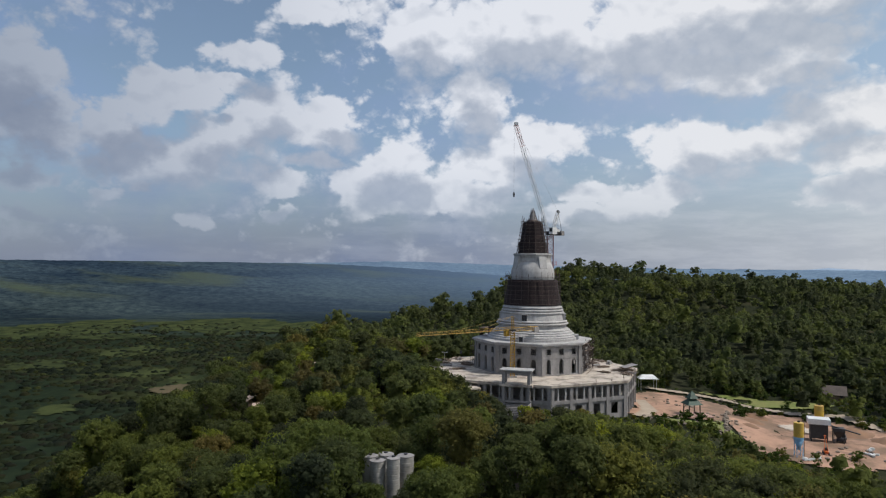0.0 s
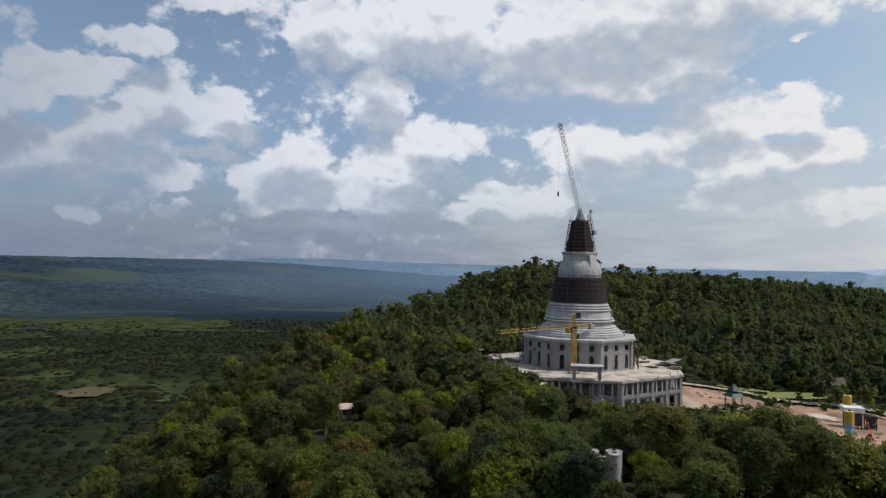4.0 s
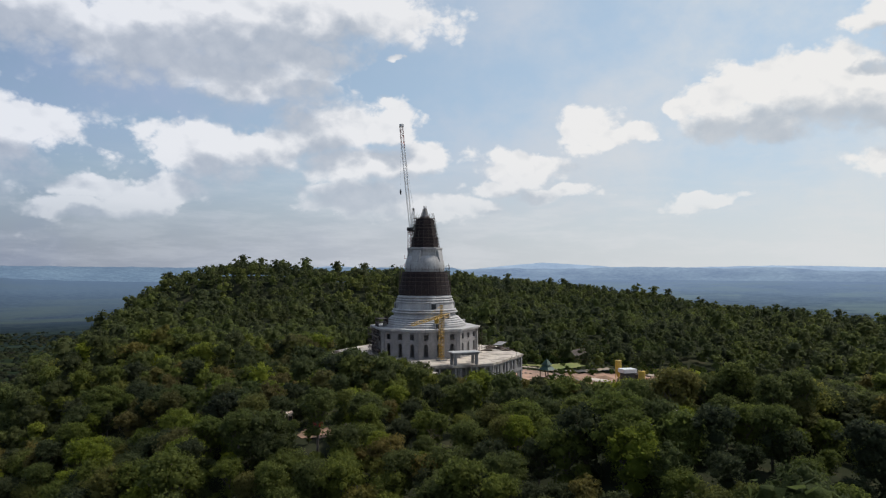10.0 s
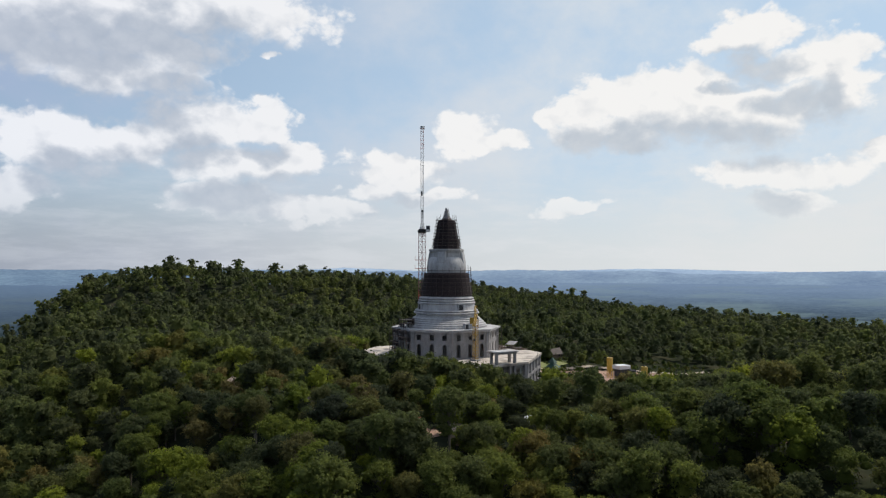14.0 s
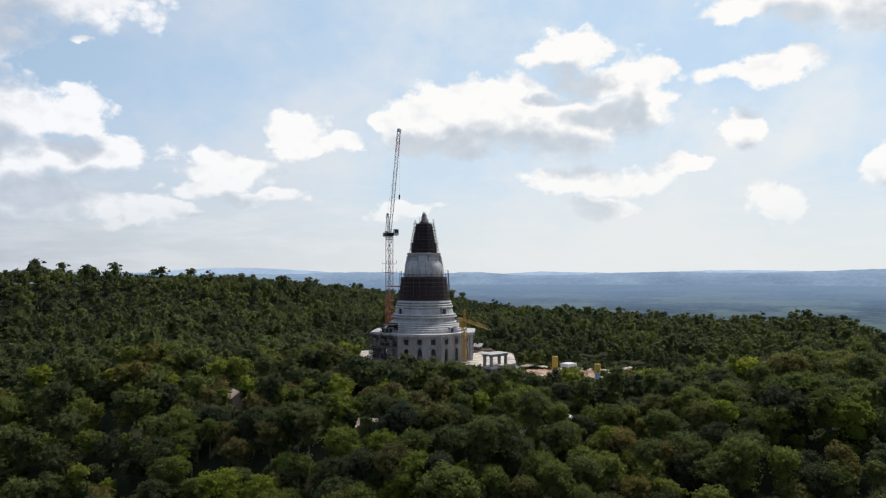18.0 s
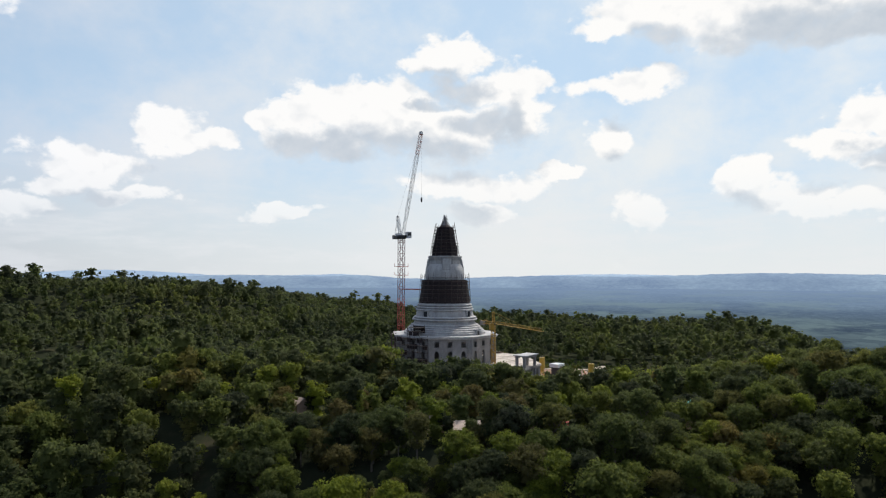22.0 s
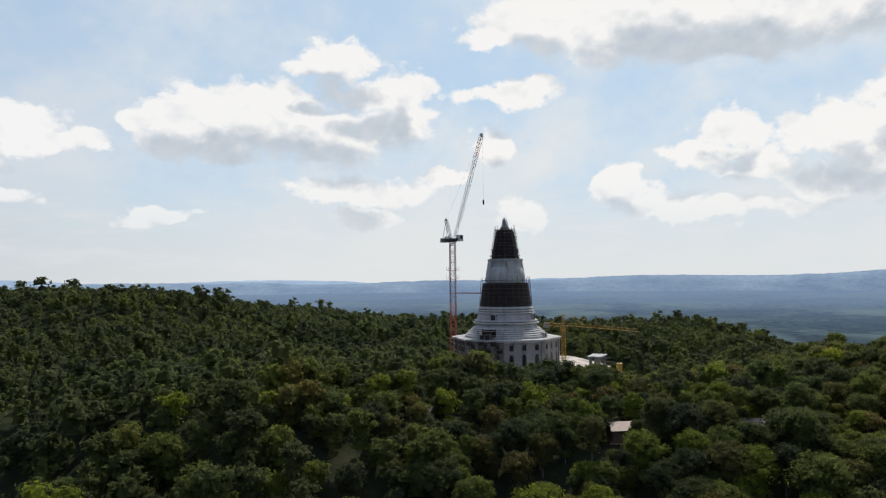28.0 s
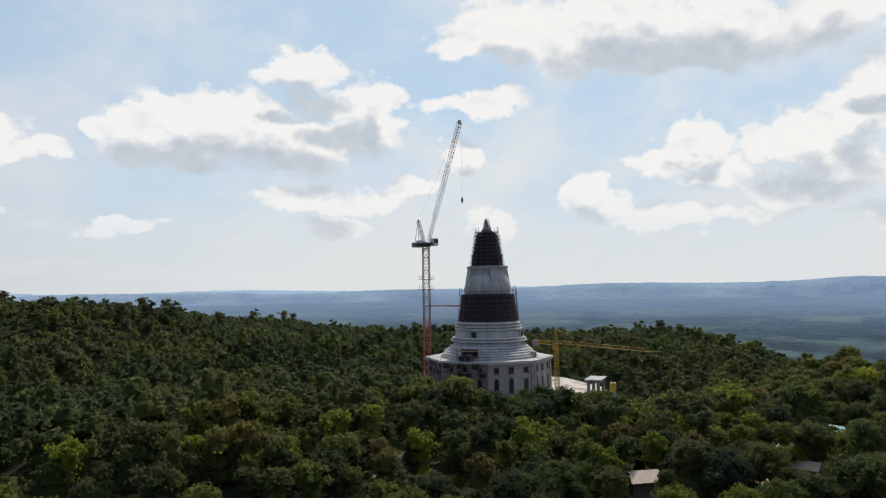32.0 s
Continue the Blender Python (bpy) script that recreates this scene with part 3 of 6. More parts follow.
def raw_mesh(name, co, faces, material, smooth=False, tone=None):
    me = bpy.data.meshes.new(name)
    k = faces.shape[1]
    me.vertices.add(len(co))
    me.vertices.foreach_set("co", np.ascontiguousarray(co, dtype=np.float32).ravel())
    me.loops.add(faces.size)
    me.loops.foreach_set("vertex_index", np.ascontiguousarray(faces, dtype=np.int32).ravel())
    me.polygons.add(len(faces))
    me.polygons.foreach_set("loop_start", np.arange(0, faces.size, k, dtype=np.int32))
    if smooth:
        me.polygons.foreach_set("use_smooth", np.ones(len(faces), dtype=bool))
    me.update(calc_edges=True)
    if tone is not None:
        at = me.attributes.new("tone", "FLOAT", "POINT")
        at.data.foreach_set("value", np.ascontiguousarray(tone, dtype=np.float32))
    me.materials.append(material)
    return new(name, me)


hill = grid_mesh("ground", np.concatenate([np.arange(-1500, -300, 60.), np.arange(-300, 420, 6.), np.arange(420, 1501, 60.)]),
                 np.concatenate([np.arange(-1500, -300, 60.), np.arange(-300, 480, 6.), np.arange(480, 1501, 60.)]), ground_z, M_FLOOR)
tagged(hill, "wooded hilltop ground of dark earth and undergrowth", "ground", kind="structure")

# ---- distance ----
def far_band(name, material, az0, az1, dist, top, base=-150.0, deep=500.0, seed=0.0, label="", detail=1.0):
    """A far rise of land between two bearings, with an uneven crest."""
    n = int((az1 - az0) * 4)
    co, faces = [], []
    for k in range(n + 1):
        az = radians(az0 + (az1 - az0) * k / n)
        edge = min(1.0, 8.0 * min(k, n - k) / n)
        c = top(math.degrees(az)) * edge + base * (1 - edge) + detail * 4 * noise.noise((math.degrees(az) * 0.9, seed, 0)) + detail * 2 * noise.noise((math.degrees(az) * 3.1, seed, 4))
        for r, z in ((dist - deep, base - 1), (dist - deep * 0.45, base + (c - base) * 0.55), (dist, c), (dist + 120, base)):
            co.append((r * math.sin(az), r * math.cos(az), z))
    for k in range(n):
        for j in range(3):
            a = 4 * k + j
            faces.append((a, a + 4, a + 5, a + 1))
    ob = raw_mesh(name, np.array(co), np.array(faces), material, True)
    return tagged(ob, label, "hills", kind="structure")


def plain_ring(az0, az1, material, rise=0.0):
    """The plain beyond the hill's sheet; rise lifts its far rim towards the horizon."""
    n, co, faces = int((az1 - az0) / 3), [], []
    radii = (1450, 1700, 2000, 2400, 2800, 3200, 3700, 4200, 4800)
    for k in range(n + 1):
        a = radians(az0 + (az1 - az0) * k / n)
        for r in radii:
            f = max(0.0, min(1.0, (r - 1700) / 2600))
            co.append((r * math.sin(a), r * math.cos(a), PLAIN_Z - 0.5 + rise * f))
    for k in range(n):
        for j in range(len(radii) - 1):
            a, b = k * len(radii) + j, (k + 1) * len(radii) + j
            faces.append((a, b, b + 1, a + 1))
    return raw_mesh("backdrop", np.array(co), np.array(faces), material)


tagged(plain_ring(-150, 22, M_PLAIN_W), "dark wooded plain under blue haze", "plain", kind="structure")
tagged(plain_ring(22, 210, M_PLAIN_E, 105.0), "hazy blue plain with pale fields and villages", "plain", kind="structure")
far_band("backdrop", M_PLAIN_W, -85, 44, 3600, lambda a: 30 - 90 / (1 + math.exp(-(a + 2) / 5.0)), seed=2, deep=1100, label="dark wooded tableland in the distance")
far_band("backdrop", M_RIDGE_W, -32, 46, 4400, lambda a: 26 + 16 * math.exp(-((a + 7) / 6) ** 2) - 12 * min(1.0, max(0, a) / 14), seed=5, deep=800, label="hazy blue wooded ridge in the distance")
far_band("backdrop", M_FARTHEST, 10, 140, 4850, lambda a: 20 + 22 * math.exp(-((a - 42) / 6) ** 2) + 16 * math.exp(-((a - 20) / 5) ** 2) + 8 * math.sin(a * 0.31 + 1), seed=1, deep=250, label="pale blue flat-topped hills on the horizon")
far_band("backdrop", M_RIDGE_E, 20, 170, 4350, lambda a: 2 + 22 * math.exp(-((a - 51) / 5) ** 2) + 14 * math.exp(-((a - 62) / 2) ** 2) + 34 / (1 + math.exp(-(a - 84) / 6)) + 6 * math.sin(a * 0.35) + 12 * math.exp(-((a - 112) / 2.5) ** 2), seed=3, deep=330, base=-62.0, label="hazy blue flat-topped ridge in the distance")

# ---- the stupa ----
PH = radians(27.5)          # bearing of one face of the octagon
PC = PH + math.pi / 8       # bearing of one corner
DECK = 4.2
stupa = thing("stupa", "unfinished grey-white concrete stupa wrapped in brown scaffolding", "temple")


def face_pose(k, apothem, z=0.0):
    """x along the face, y outward, z up."""
    a = PH + k * math.pi / 4
    return Matrix.Translation((apothem * math.cos(a), apothem * math.sin(a), z)) @ Matrix.Rotation(a - math.pi / 2, 4, "Z")


def wall_panel(width, z0, z1, openings, thick):
    """A wall in the xz plane, its front at y = 0, with openings (x, half width, sill, head, rise of arch)."""
    bm = bmesh.new()
    cuts = {-width / 2, width / 2}
    for x, hw, s, h, arch in openings:
        cuts |= {x - hw + 2 * hw * i / (8 if arch else 1) for i in range((8 if arch else 1) + 1)}
    xs = sorted(cuts)

    def head(o, x):
        c = max(0.0, 1 - ((x - o[0]) / o[1]) ** 2) ** 0.5 if o[4] else 0
        return o[3] + o[4] * c
    for a, b in zip(xs, xs[1:]):
        if b - a < 1e-5:
            continue
        mid = (a + b) / 2
        here = sorted([o for o in openings if abs(mid - o[0]) < o[1]], key=lambda o: o[2])
        lows, tops = [(z0, z0)], []
        for o in here:
            tops.append((o[2], o[2]))
            lows.append((head(o, a), head(o, b)))
        tops.append((z1, z1))
        for (la, lb), (ta, tb) in zip(lows, tops):
            if ta - la > 1e-4 or tb - lb > 1e-4:
                bm.faces.new([bm.verts.new(c) for c in ((b, 0, lb), (a, 0, la), (a, 0, ta), (b, 0, tb))])
    bmesh.ops.remove_doubles(bm, verts=bm.verts, dist=1e-4)
    ext = bmesh.ops.extrude_face_region(bm, geom=bm.faces[:])
    for v in ext["geom"]:
        if isinstance(v, bmesh.types.BMVert):
            v.co.y -= thick
    bmesh.ops.recalc_face_normals(bm, faces=bm.faces)
    return bm


def build_drum():
    ap = 13.75
    fw = 2 * ap * math.tan(math.pi / 8)
    ops = []
    for x in (-3.65, 0, 3.65):
        ops += [(x, 0.62, DECK + 0.35, DECK + 3.2, 0.75), (x, 0.62, DECK + 5.0, DECK + 6.45, 0)]
    first = None
    for k in range(8):
        m = face_pose(k, ap)
        if first is None:
            first = part("drum_wall", wall_panel(fw, DECK, 11.5, ops, 0.5), M_WALL, stupa, "bare grey concrete wall with arched openings")
            first.matrix_local = m
        else:
            share("drum_wall", first.data, stupa, m)
    # corner pilasters
    bm = box(bmesh.new(), -0.42, 0.42, -0.2, 0.28, DECK, 11.5)
    pil = None
    for k in range(8):
        for s in (-1, 1):
            m = face_pose(k, ap) @ Matrix.Translation((s * (fw / 2 - 0.35), 0.0, 0))
            if pil is None:
                pil = part("pilaster", bm, M_WALL, stupa)
                pil.matrix_local = m
            else:
                share("pilaster", pil.data, stupa, m)
    # window frames in the upper openings, door reveals below
    bm = bmesh.new()
    for a in (-0.58, 0.0, 0.58):
        box(bm, a - 0.04, a + 0.04, -0.04, 0.04, 0, 1.45)
    for z in (0.0, 0.7, 1.39):
        box(bm, -0.62, 0.62, -0.03, 0.03, z, z + 0.06)
    fr = None
    for k in range(8):
        for x in (-3.65, 0, 3.65):
            m = face_pose(k, ap - 0.3) @ Matrix.Translation((x, 0, DECK + 5.0))
            if fr is None:
                fr = part("window_frame", bm, M_DARK, stupa)
                fr.matrix_local = m
            else:
                share("window_frame", fr.data, stupa, m)
    bm = bmesh.new()
    box(bm, -0.75, 0.75, 0.0, 0.1, -0.12, 0.0)
    si = None
    for k in range(8):
        for x in (-3.65, 0, 3.65):
            m = face_pose(k, ap) @ Matrix.Translation((x, 0, DECK + 5.0))
            if si is None:
                si = part("window_sill", bm, M_WALL, stupa)
                si.matrix_local = m
            else:
                share("window_sill", si.data, stupa, m)
    part("plinth", ring_body(bmesh.new(), 15.15, 13.0, DECK - 0.3, DECK + 0.3, 8, PC), M_WALL, stupa)
    part("string_course", ring_body(bmesh.new(), 15.0, 14.5, DECK + 4.2, DECK + 4.4, 8, PC), M_WALL, stupa)
    part("cornice", ring_body(bmesh.new(), 15.35, 13.2, 11.3, 11.62, 8, PC), M_WHITE, stupa)
    part("ledge", ring_body(bmesh.new(), 15.75, 9.5, 11.62, 12.05, 8, PC), M_WHITE, stupa, "pale concrete ledge round the drum")
    # added inner cylinder that keeps the drum dark behind its openings
    part("core", lathe(bmesh.new(), [(10.2, DECK - 0.3), (10.2, 11.7)], 24), M_WALL, stupa)


build_drum()


def round_part(name, rows, material, label="", n=64, phase=0.0):
    ob = part(name, lathe(bmesh.new(), rows, n, phase), material, stupa, label, n > 16)
    if n > 16:
        ob.data.set_sharp_from_angle(angle=radians(38))
    return ob


def torus_rows(r0, r1, z0, z1, bulge, steps=6):
    return [(r0 + (r1 - r0) * i / steps + bulge * math.sin(math.pi * i / steps), z0 + (z1 - z0) * i / steps) for i in range(steps + 1)]


def stepped(name, steps, material):
    """Rounded courses with a deep shadow joint under each."""
    for r0, r1, z0, z1, bulge in steps:
        rows = [(r0 - 0.45, z0)] + torus_rows(r0, r1, z0 + 0.1, z1, bulge) + [(r1 - 0.4, z1)]
        round_part(name, rows, material)


round_part("base_course", [(11.7, 12.05), (11.75, 12.6), (11.6, 12.75)], M_WHITE)
stepped("base_ring", ((11.35, 10.95, 12.72, 13.3, 0.2), (10.85, 10.4, 13.3, 13.82, 0.18), (10.3, 9.85, 13.82, 14.34, 0.18), (9.75, 9.35, 14.34, 14.85, 0.18)), M_WHITE)
round_part("waist", [(9.0, 14.8), (8.8, 15.3), (8.7, 15.75)], M_WHITE)
stepped("lotus_ring", ((9.15, 9.3, 15.7, 16.35, 0.22), (9.0, 8.7, 16.4, 17.0, 0.25)), M_WHITE)
round_part("upper_drum", [(8.4, 16.95), (8.3, 17.5), (8.05, 18.6)], M_WHITE)
stepped("moulding", ((8.25, 8.15, 18.55, 19.15, 0.16), (8.0, 7.9, 19.2, 19.78, 0.16), (7.75, 7.65, 19.84, 20.5, 0.18)), M_WHITE)
round_part("neck_fill", [(7.6, 18.6), (7.3, 20.75)], M_WHITE)
# the bell, shrouded foot and spire
round_part("shroud_core", [(7.25, 20.6), (6.9, 23.4), (6.3, 27.35)], M_FORM, "dark brown formwork round the bell's foot")
bell = [(5.45, 27.2), (5.62, 27.5), (5.7, 28.2), (5.68, 29.1), (5.58, 29.9), (5.36, 30.6), (5.06, 31.2), (4.78, 31.6), (4.6, 31.9)]
round_part("bell", bell, M_WHITE, "pale plastered bell of the stupa")
round_part("neck", [(4.72, 31.2), (4.62, 32.6), (4.68, 33.0), (5.0, 33.65), (5.12, 33.75), (5.12, 34.15), (4.3, 34.25)], M_WHITE, "flared square-edged cornice", 8, PC)
for k in range(4):
    a = PH + k * math.pi / 2
    bm = bmesh.new()
    rows = ((1.0, 29.9, 0.6), (1.15, 30.3, 0.74), (1.2, 31.0, 0.6), (1.2, 33.4, 0.16))
    rings = [[bm.verts.new(c) for c in ((-w, -0.9, z), (w, -0.9, z), (w, out - 0.14, z), (w - 0.14, out, z), (-w + 0.14, out, z), (-w, out - 0.14, z))] for w, z, out in rows]
    for lo, hi in zip(rings, rings[1:]):
        for j in range(6):
            bm.faces.new((lo[j], lo[(j + 1) % 6], hi[(j + 1) % 6], hi[j]))
    bm.faces.new(list(reversed(rings[0])))
    bm.faces.new(rings[-1])
    rib = part("bell_panel", bm, M_WHITE, stupa, "flat plastered panel on the bell's side")
    rib.matrix_local = Matrix.Translation((4.75 * math.cos(a), 4.75 * math.sin(a), 0)) @ Matrix.Rotation(a - math.pi / 2, 4, "Z")
round_part("spire_foot", [(3.75, 34.25), (3.6, 37.3)], M_FORM, "", 8, PC)
round_part("spire", [(3.3, 37.3), (2.35, 42.4)], M_FORM, "dark brown boarded spire", 8, PC)
round_part("finial_base", [(2.3, 42.4), (2.3, 42.55), (1.6, 42.6), (1.35, 43.1)], M_POLE, "", 12)
round_part("finial", [(1.15, 43.0), (0.88, 43.6), (0.8, 43.7), (0.6, 44.4), (0.54, 44.45), (0.36, 45.2), (0.22, 45.6), (0.06, 46.2)], M_WALL, "grey concrete finial", 12)
for k in range(10):
    a = k * 0.628
    rod = bar(bmesh.new(), (1.3 * math.cos(a), 1.3 * math.sin(a), 42.6), (0.42 * math.cos(a), 0.42 * math.sin(a), 45.4 + 0.4 * (k % 3)), 0.05, 5)
    part("finial_rod", rod, M_POLE, stupa)


def dormers(r, z0, z1, hw, deep, name):
    """Framed openings on the axis of every second face; a dark block stands for the shade inside."""
    frame_me = hole_me = None
    for k in range(1, 8, 2):
        a = PH + k * math.pi / 4
        m = Matrix.Translation((r * math.cos(a), r * math.sin(a), 0)) @ Matrix.Rotation(a - math.pi / 2, 4, "Z")
        if frame_me is None:
            bm = bmesh.new()
            box(bm, -hw - 0.2, -hw, -deep, 0.12, z0, z1 + 0.2)
            box(bm, hw, hw + 0.2, -deep, 0.12, z0, z1 + 0.2)
            box(bm, -hw, hw, -deep, 0.12, z1, z1 + 0.2)
            ob = part(name, bm, M_WHITE, stupa)
            bm = box(bmesh.new(), -hw, hw, -deep, -0.05, z0, z1)
            box(bm, -0.04, 0.04, -0.06, 0.02, z0, z1)
            hole = part("opening", bm, M_DARK, ob)
            frame_me, hole_me = ob.data, hole.data
            ob.matrix_local = m
        else:
            ob = share(name, frame_me, stupa, m)
            share("opening", hole_me, ob, Matrix())


dormers(8.6, 17.05, 18.5, 0.68, 0.9, "dormer")
dormers(11.95, 12.08, 13.3, 0.5, 1.2, "ledge_door")


def boards(r0, z0, r1, z1, count, n, name, phase=0.0, thick=0.12):
    """Rings of formwork boards round a tapering body, in n panels each."""
    h = (z1 - z0) / count
    for i in range(count):
        r = r0 + (r1 - r0) * (i + 0.5) / count + 0.05
        w = 2 * r * math.tan(math.pi / n) * 0.97
        bm = box(bmesh.new(), -w / 2, w / 2, 0, thick, 0, h * 0.9)
        me = None
        for k in range(n):
            a = phase + 2 * math.pi * k / n
            ap = r * (math.cos(math.pi / n) if n <= 8 else 1)
            m = Matrix.Translation((ap * math.cos(a), ap * math.sin(a), z0 + i * h)) @ Matrix.Rotation(a - math.pi / 2, 4, "Z") @ Matrix.Rotation(math.atan2(r0 - r1, z1 - z0), 4, "X")
            if me is None:
                ob = part(name, bm, M_BOARD if i % 2 else M_FORM, stupa)
                ob.matrix_local = m
                me = ob.data
            else:
                share(name, me, stupa, m)


boards(7.3, 20.8, 6.9, 23.4, 4, 24, "form_panel")
boards(6.85, 23.45, 6.35, 27.3, 6, 24, "form_panel")
boards(3.75, 34.3, 3.6, 37.2, 4, 8, "form_panel", PH)
boards(3.3, 37.4, 2.4, 42.3, 7, 8, "form_panel", PH)


def scaffold(name, r0, z0, r1, z1, n, lifts, label, reach=0.5):
    """Tube scaffolding in a ring: standards, ledgers with ends that stick out, and putlogs."""
    top = thing(name, label, "scaffolding", "scaffolding on the stupa")
    rnd = random.Random(len(name) * 7 + n)
    ring = [PC + 2 * math.pi * k / n for k in range(n)]
    for a in ring:
        bm = bmesh.new()
        e = rnd.uniform(0.4, 1.6)
        bar(bm, (r0 * math.cos(a), r0 * math.sin(a), z0), (r1 * math.cos(a), r1 * math.sin(a), z1 + e), 0.05, 5)
        part("standard", bm, M_POLE, top)
    for i in range(lifts + 1):
        f = i / lifts
        r, z = r0 + (r1 - r0) * f, z0 + (z1 - z0) * f
        bm = bmesh.new()
        for k in range(n):
            a, b = ring[k], ring[(k + 1) % n]
            p, q = Vector((r * math.cos(a), r * math.sin(a), z)), Vector((r * math.cos(b), r * math.sin(b), z))
            d = (q - p).normalized() * reach * rnd.uniform(0.2, 1.5)
            bar(bm, p - d, q + d, 0.045, 5)
            bar(bm, p, (p.x * 0.86, p.y * 0.86, z), 0.04, 4)
        part("ledger", bm, M_POLE, top)
    return top


scaffold("spire_scaffold", 4.3, 34.2, 2.75, 42.6, 16, 9, "brown tube scaffolding round the spire", 0.9)
scaffold("bell_scaffold", 7.55, 21.2, 7.0, 28.1, 26, 6, "brown tube scaffolding round the stupa's shrouded foot", 0.3)


def face_scaffold(k, bays, lifts, seed, cover):
    """Pole scaffolding with boards in front of one face of the drum."""
    top = thing("wall_scaffold", "rough brown pole scaffolding with boards against the drum wall", "scaffolding", "scaffolding on the stupa")
    top.matrix_world = face_pose(k, 13.75, DECK)
    q = random.Random(seed)
    w = 11.0
    for i in range(bays + 1):
        x = -w / 2 + w * i / bays
        for y in (0.55, 1.55):
            part("standard", bar(bmesh.new(), (x, y, 0), (x + q.uniform(-0.1, 0.1), y, 7.2 + q.uniform(0, 1.3)), 0.05, 5), M_POLE, top)
    for j in range(1, lifts + 1):
        z = 7.2 * j / lifts
        for y in (0.55, 1.55):
            part("ledger", bar(bmesh.new(), (-w / 2 - q.uniform(0.1, 0.6), y, z), (w / 2 + q.uniform(0.1, 0.6), y, z), 0.045, 5), M_POLE, top)
        for i in range(bays):
            if q.random() < cover:
                x0 = -w / 2 + w * i / bays
                part("board", box(bmesh.new(), x0, x0 + w / bays * 0.96, 0.6, 1.5, z + 0.05, z + 0.1), M_TIMBER, top)
            if q.random() < cover * 0.9:
                x0 = -w / 2 + w * i / bays
                part("form_panel", box(bmesh.new(), x0 + 0.1, x0 + w / bays * 0.95, 0.42, 0.48, z - 1.0, z + 0.3), M_BOARD, top)


def ledge_hoist():
    """A timber work stage with a dark opening, on the ledge of one face."""
    t = thing("work_stage", "dark timber work stage with poles on the concrete ledge", "work stage", "", face_pose(3, 13.0, 12.05))
    for x in (-2.0, -0.7, 0.7, 2.0):
        for y in (-1.6, 0.9):
            part("post", bar(bmesh.new(), (x, y, 0), (x, y, 2.3 + 0.3 * abs(x)), 0.07, 5), M_POLE, t)
    for z in (1.1, 2.2):
        part("platform", box(bmesh.new(), -2.2, 2.2, -1.7, 1.0, z, z + 0.08), M_TIMBER, t)
    part("back_board", box(bmesh.new(), -2.1, 2.1, -1.8, -1.7, 0.0, 2.6), M_BOARD, t, "dark brown board wall")
    for x in (-1.4, 0.2):
        part("form_panel", box(bmesh.new(), x, x + 1.3, 0.92, 1.0, 0.1, 1.15), M_FORM, t)
    for k in range(3):
        part("brace", bar(bmesh.new(), (-2 + 1.35 * k, 0.95, 0.1), (-0.65 + 1.35 * k, 0.95, 2.2), 0.05, 5), M_POLE, t)


ledge_hoist()
face_scaffold(3, 6, 4, 1, 0.55)
face_scaffold(2, 6, 4, 2, 0.6)
face_scaffold(7, 6, 4, 3, 0.3)
face_scaffold(0, 6, 4, 4, 0.4)

# ---- deck and lower storeys ----
terrace = thing("terrace", "octagonal concrete terrace on columns round the stupa", "terrace")
part("slab", lathe(bmesh.new(), [(28.0, DECK - 0.55), (28.0, DECK)], 8, PC), M_DECK, terrace, "dusty tan concrete slab with stains")
part("edge_beam", ring_body(bmesh.new(), 27.7, 27.0, DECK - 0.9, DECK - 0.55, 8, PC), M_WALL, terrace)
part("middle_beam", ring_body(bmesh.new(), 27.6, 26.9, -0.2, 0.6, 8, PC), M_WALL, terrace)
part("middle_slab", ring_body(bmesh.new(), 26.8, 21.0, 0.15, 0.5, 8, PC), M_WALL, terrace)
part("inner_wall", ring_body(bmesh.new(), 22.5, 21.9, -4.5, DECK - 0.55, 8, PC), M_WALL, terrace)
ap, hw = 27.3 * math.cos(math.pi / 8), 27.3 * math.sin(math.pi / 8)
first_infill = None
for k in range(8):
    for i in range(9):
        wide = i % 2 == 0
        m = face_pose(k, ap) @ Matrix.Translation(((i - 4) / 4 * (hw - 0.35), 0, 0))
        if wide:
            part("column", box(bmesh.new(), -0.4, 0.4, -0.4, 0.36, -6.0, DECK - 0.85), M_WALL, terrace).matrix_local = m
            continue
        for s in (-1.0, 1.0):
            part("slim_column", box(bmesh.new(), s - 0.16, s + 0.16, -0.2, 0.2, 0.6, DECK - 0.85), M_WHITE, terrace).matrix_local = m
        if first_infill is None:
            first_infill = part("infill_wall", wall_panel(4.1, -6.0, -0.2, [(0.35, 0.95, -3.3, -0.75, 0)], 0.22), M_WALL, terrace)
            first_infill.matrix_local = m
        else:
            share("infill_wall", first_infill.data, terrace, m)
